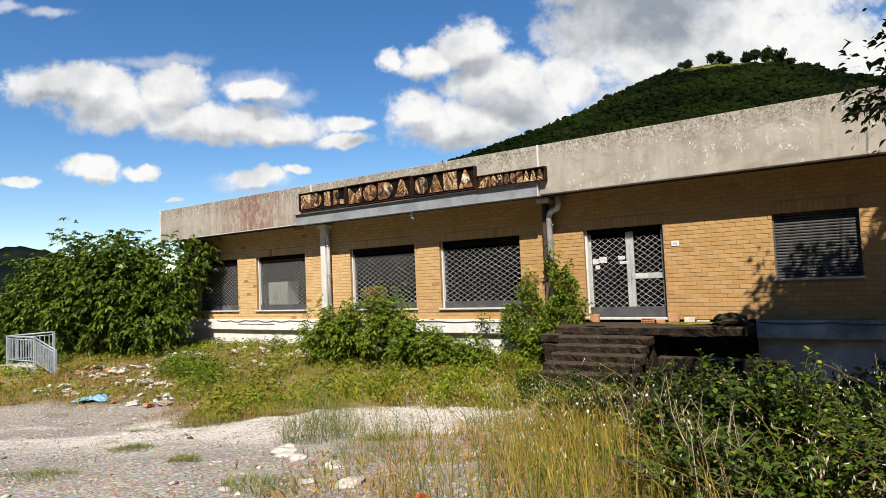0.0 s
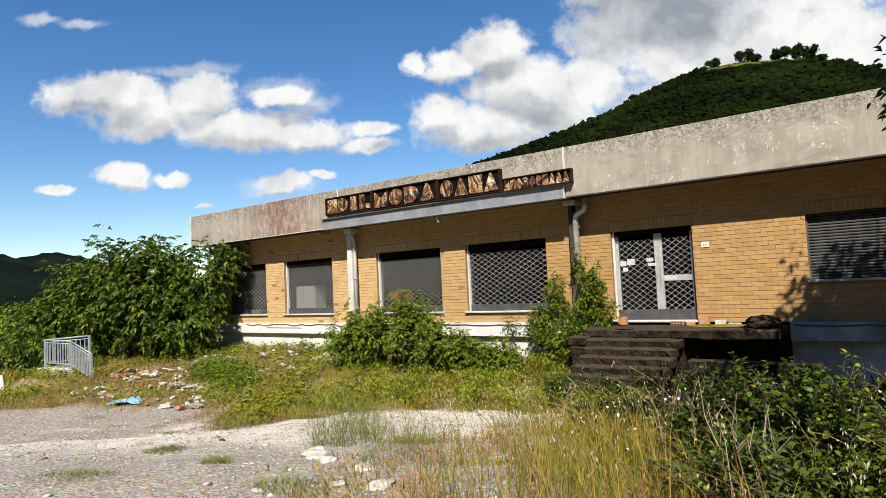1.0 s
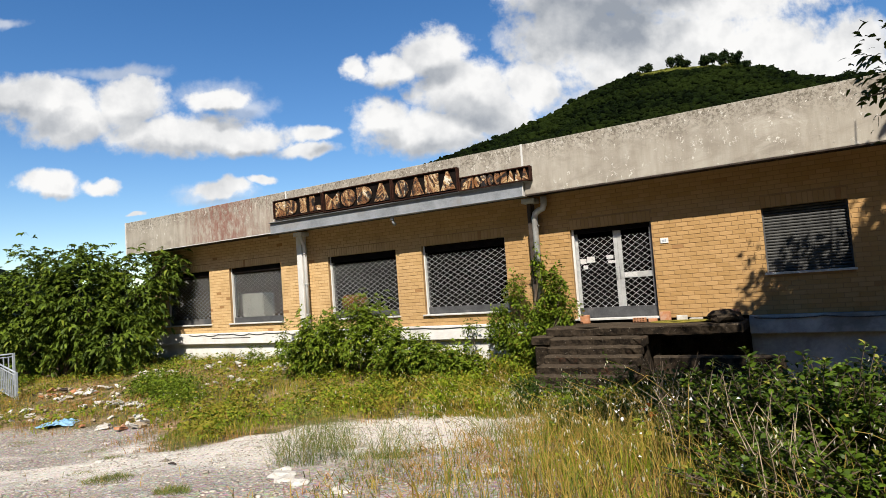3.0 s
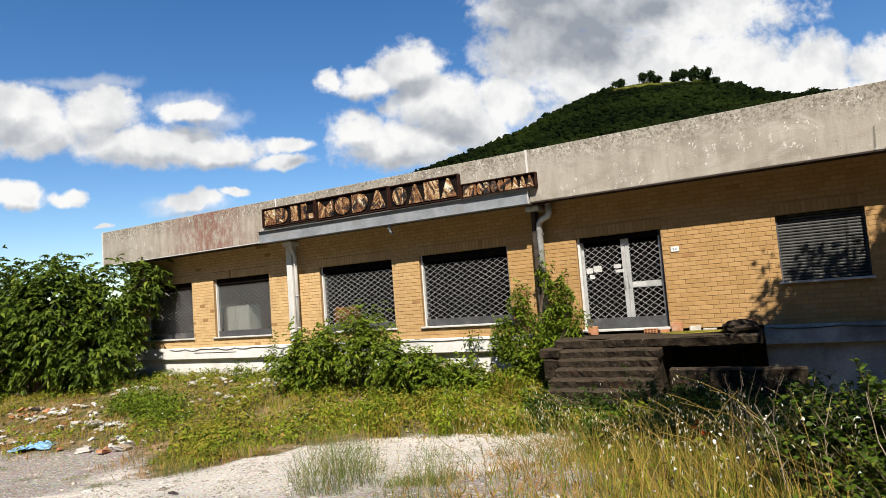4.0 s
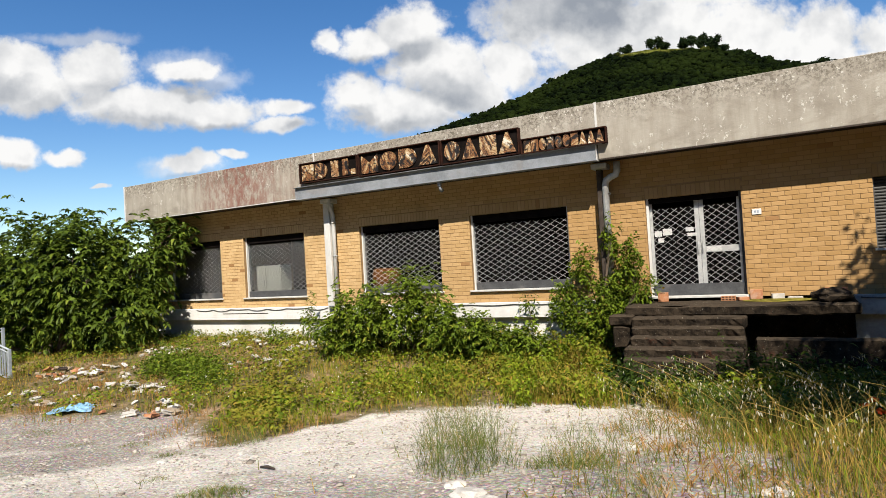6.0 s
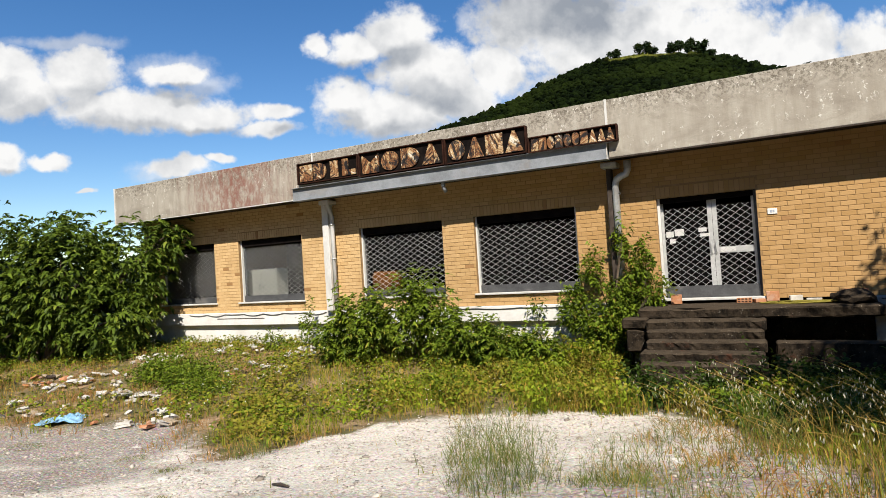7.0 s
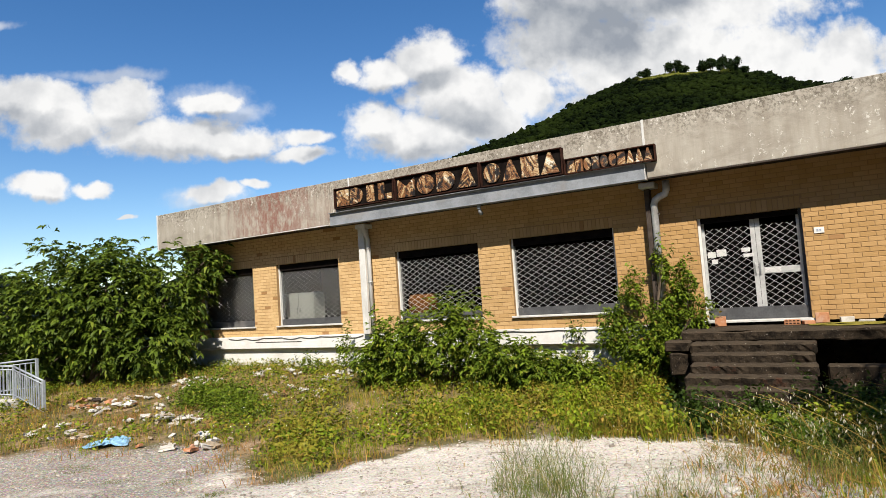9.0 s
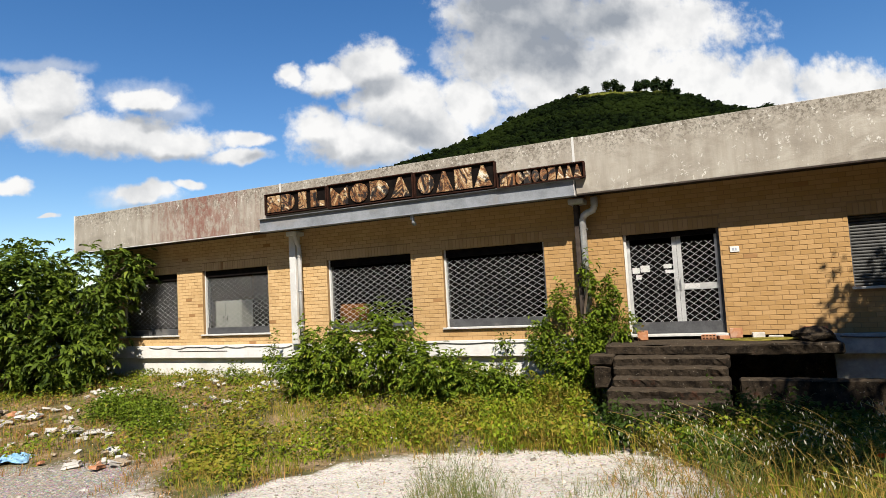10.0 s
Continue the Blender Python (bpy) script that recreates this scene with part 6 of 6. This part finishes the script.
def plastic_bag():
    bm = bmesh.new()
    bmesh.ops.create_grid(bm, x_segments=26, y_segments=16, size=0.5)
    for q in bm.verts:
        p = q.co.copy()
        edge = 1 + 0.35 * noise.noise(p * 3.0)
        z = 0.05 + 0.13 * abs(noise.noise(p * 4.2)) + 0.06 * noise.noise(p * 9.0)
        q.co = Vector((p.x * 0.9 * edge, p.y * 0.65 * edge, max(0.005, z * (1.15 - 1.6 * p.length))))
    bmesh.ops.transform(bm, matrix=pose(-10.35, -7.3, float(gz(-10.35, -7.3)) + 0.015, 0, 0, 35), verts=bm.verts)
    ob = part("plastic_sheet", bm, M["bag"])
    so = ob.modifiers.new("thick", "SOLIDIFY")
    so.thickness = 0.004
    tagged(ob, "crumpled pale blue plastic sheet on the ground", "plastic sheet")


plastic_bag()
stick = tube(bmesh.new(), [(-2.42, -9.84, float(gz(-2.42, -9.84)) + 0.015), (-2.28, -9.88, float(gz(-2.28, -9.88)) + 0.03), (-2.1, -9.95, float(gz(-2.1, -9.95)) + 0.015)], [0.012, 0.018, 0.01], 6)
tagged(part("burnt_stick", stick, M["dark"]), "short dark burnt stick on the gravel", "stick")


def loose_brick(lo, hi, turn, mat_, name, label, holes=False):
    c = Vector([(p + q) / 2 for p, q in zip(lo, hi)])
    s = [abs(q - p) / 2 for p, q in zip(lo, hi)]
    b = thing(name, (c.x, c.y, lo[2]), label, "brick", "loose bricks")
    bm = one_box([-q for q in s], s, 0.006)
    bmesh.ops.transform(bm, matrix=pose(c.x, c.y, c.z, 0, 0, turn), verts=bm.verts)
    part("body", bm, M[mat_], b)
    if holes:
        for i in range(4):
            for k in range(2):
                # solid black blocks on the face stand for the dark inside each hole
                hb = one_box((-s[0] + 0.025 + i * s[0] * 0.48, -s[1] - 0.003, -s[2] + 0.02 + k * s[2]), (-s[0] + 0.02 + (i + 0.7) * s[0] * 0.48, -s[1] + 0.004, -s[2] + 0.005 + (k + 0.75) * s[2]))
                bmesh.ops.transform(hb, matrix=pose(c.x, c.y, c.z, 0, 0, turn), verts=hb.verts)
                part("hole", hb, M["black"], b)


ZL = 0.955
loose_brick((0.2, -0.42, ZL), (0.42, -0.28, ZL + 0.2), 8, "terra", "loose_brick", "upright ochre block standing on the landing")
loose_brick((1.5, -0.5, ZL), (1.78, -0.36, ZL + 0.1), -4, "terra", "hollow_brick", "red hollow brick on the landing, black blocks for its shaded square holes", True)
loose_brick((2.04, -0.16, ZL), (2.28, -0.08, ZL + 0.2), 3, "terra", "loose_tile", "terracotta slab leaning at the wall foot")
loose_brick((2.45, -0.4, ZL), (2.68, -0.3, ZL + 0.12), 14, "plaster", "loose_tile", "pale broken tile on the landing")
loose_brick((2.75, -0.5, ZL), (3.0, -0.35, ZL + 0.06), -12, "plaster", "loose_tile", "pale broken tile on the landing")
loose_brick((1.82, -0.45, ZL), (2.02, -0.3, ZL + 0.07), 20, "terra", "loose_brick", "broken red brick on the landing")
loose_brick((3.35, -0.62, ZL + 0.1), (3.75, -0.35, ZL + 0.22), -14, "terra", "loose_tile", "broken red roof tile on the dark heap")
hp = lump(0.42, 5, 0.45, 3)
bmesh.ops.transform(hp, matrix=pose(3.5, -0.75, ZL + 0.05), verts=hp.verts)
tagged(part("earth_mound", hp, M["step"]), "mound of black earth and moss on the landing", "earth mound")
mo = lump(0.5, 9, 0.06, 3)
bmesh.ops.transform(mo, matrix=Matrix.Translation((2.75, -0.62, ZL + 0.01)) @ Matrix.Diagonal((1.5, 0.5, 1, 1)), verts=mo.verts)
tagged(part("moss_patch", mo, M["moss"]), "yellow-green dry moss on the landing", "moss")
pq = thing("wall_plaque", (2.26, -0.02, 2.76), "small white enamel plaque with faded blue marks", "plaque")
part("plate", one_box((2.18, -0.02, 2.75), (2.36, -0.003, 2.87), 0.003), M["paper"], pq)
for k_ in range(2):
    part("mark", one_box((2.225 + 0.05 * k_, -0.024, 2.785), (2.26 + 0.05 * k_, -0.0205, 2.835)), M["ink"], pq)


def cable(x0, x1, z, n, sag, label):
    pts = []
    for i in range(n):
        a, b = x0 + (x1 - x0) * i / n, x0 + (x1 - x0) * (i + 1) / n
        for k in range(6):
            t = k / 6
            pts.append((a + (b - a) * t, -0.115, z - sag * 4 * t * (1 - t) * (0.6 + 0.4 * math.sin(i * 2.3))))
    pts.append((x1, -0.115, z))
    tagged(part("cable", tube(bmesh.new(), pts, 0.012, 5), M["cable"]), label, "cable", "wall cables")


cable(-15.4, -9.5, 0.955, 7, 0.07, "slack grey cable drooping along the plinth")
cable(-8.2, -2.2, 0.945, 5, 0.03, "slack grey cable along the plinth")
cable(4.0, 8.0, 0.95, 3, 0.05, "slack grey cable drooping along the plinth")

cab = thing("storage_cabinet", (-12.85, 0.9, 1.0), "white metal cabinet standing inside the shop window", "cabinet")
part("body", one_box((-13.5, 0.75, 1.0), (-12.2, 1.3, 2.38), 0.02), M["white"], cab)
for x0_, x1_, hx_ in ((-13.48, -12.86, -12.93), (-12.84, -12.22, -12.77)):
    dr_ = part("door", one_box((x0_, 0.725, 1.05), (x1_, 0.748, 2.34), 0.006), M["white"], cab)
    part("handle", one_box((hx_ - 0.012, 0.70, 1.7), (hx_ + 0.012, 0.724, 1.86), 0.004), M["dark"], dr_)
ch = thing("tub_chair", (-8.0, 0.9, 1.0), "rust-orange upholstered tub chair inside the shop", "chair")
bm_ = bmesh.new()
ring = [(-8.0 + 0.32 * math.cos(q), 0.95 + 0.32 * math.sin(q)) for q in np.linspace(math.pi * 0.75, math.pi * 2.25, 15)]
for (ax, ay), (bx, by) in zip(ring, ring[1:]):
    tube(bm_, [(ax, ay, 1.35), (ax, ay, 1.9), (ax, ay, 2.05)], [0.12, 0.12, 0.05], 8)
part("backrest", bm_, M["seat"], ch)
part("seat", one_box((-8.3, 0.65, 1.3), (-7.7, 1.25, 1.46), 0.05), M["seat"], ch)
for lx_ in (-8.22, -7.78):
    for ly_ in (0.7, 1.2):
        part("leg", tube(bmesh.new(), [(lx_, ly_, 1.0), (lx_, ly_, 1.31)], 0.025, 6), M["dark"], ch)


# ---------------------------------------------------------------- brickwork
COURSE, LONG, GAP = 0.10, 0.262, 0.011


def brick_mesh(wd, ht):
    """Front and edges of a facing brick, worn at its rim."""
    c, d = 0.004, 0.014
    f = [(c, 0, c), (wd - c, 0, c), (wd - c, 0, ht - c), (c, 0, ht - c)]
    m_ = [(0, c, 0), (wd, c, 0), (wd, c, ht), (0, c, ht)]
    b = [(0, d, 0), (wd, d, 0), (wd, d, ht), (0, d, ht)]
    faces = [(0, 1, 2, 3)]
    for k in range(4):
        n_ = (k + 1) % 4
        faces += [(4 + k, 4 + n_, n_, k), (8 + k, 8 + n_, 4 + n_, 4 + k)]
    return f + m_ + b, faces


def lay_bricks():
    rows = int((Z_TOP - Z_BRICK) / COURSE)
    joined_v, joined_f, shared, count = [], [], {}, 0
    soldier = 0.25

    def place(x, z, wd, ht):
        nonlocal count
        near = 2.0 < x < 4.34 and z < 3.1
        if near and count < 300:
            key = (round(wd, 3), round(ht, 3))
            if key not in shared:
                v, f = brick_mesh(wd, ht)
                me = bpy.data.meshes.new("brick")
                me.from_pydata(v, [], f)
                me.materials.append(M["brick"])
                shared[key] = me
            ob = new("brick", shared[key])
            ob.parent = WALL
            ob.location = (x, rng.uniform(-0.0025, 0.0015), z)
            count += 1
        else:
            v, f = brick_mesh(wd, ht)
            o, dy = len(joined_v), rng.uniform(-0.0025, 0.0015)
            joined_v.extend((x + p[0], p[1] + dy, z + p[2]) for p in v)
            joined_f.extend(tuple(o + q for q in g) for g in f)

    for r in range(rows + 1):
        z = Z_BRICK + r * COURSE
        ht = min(COURSE - GAP, Z_TOP - 0.004 - z)
        if ht < 0.03:
            continue
        # stretches of wall free of openings and of the upright courses over them
        free = [(X0, X1)]
        for a, b, lo, hi in HOLES:
            if z + ht > lo - 0.04 and z < hi + soldier:
                free = [s for p, q in free for s in ((p, min(q, a)), (max(p, b), q)) if s[1] - s[0] > 0.03]
        for p, q in free:
            x = X0 + math.floor((p - X0) / LONG) * LONG - (LONG / 2 if r % 2 else 0)
            while x < q:
                a, b = max(x, p + 0.004), min(x + LONG - GAP, q - 0.004)
                if b - a > 0.035:
                    place(a, z, b - a, ht)
                x += LONG
    for a, b, lo, hi in HOLES:
        n = round((b - a) / COURSE)
        st = (b - a) / n
        for k in range(n):
            place(a + k * st + GAP / 2, hi + 0.006, st - GAP, soldier - 0.012)
    me = raw("brickwork", joined_v, joined_f, M["brick"], WALL)
    tagged(me, kind="stuff")


lay_bricks()
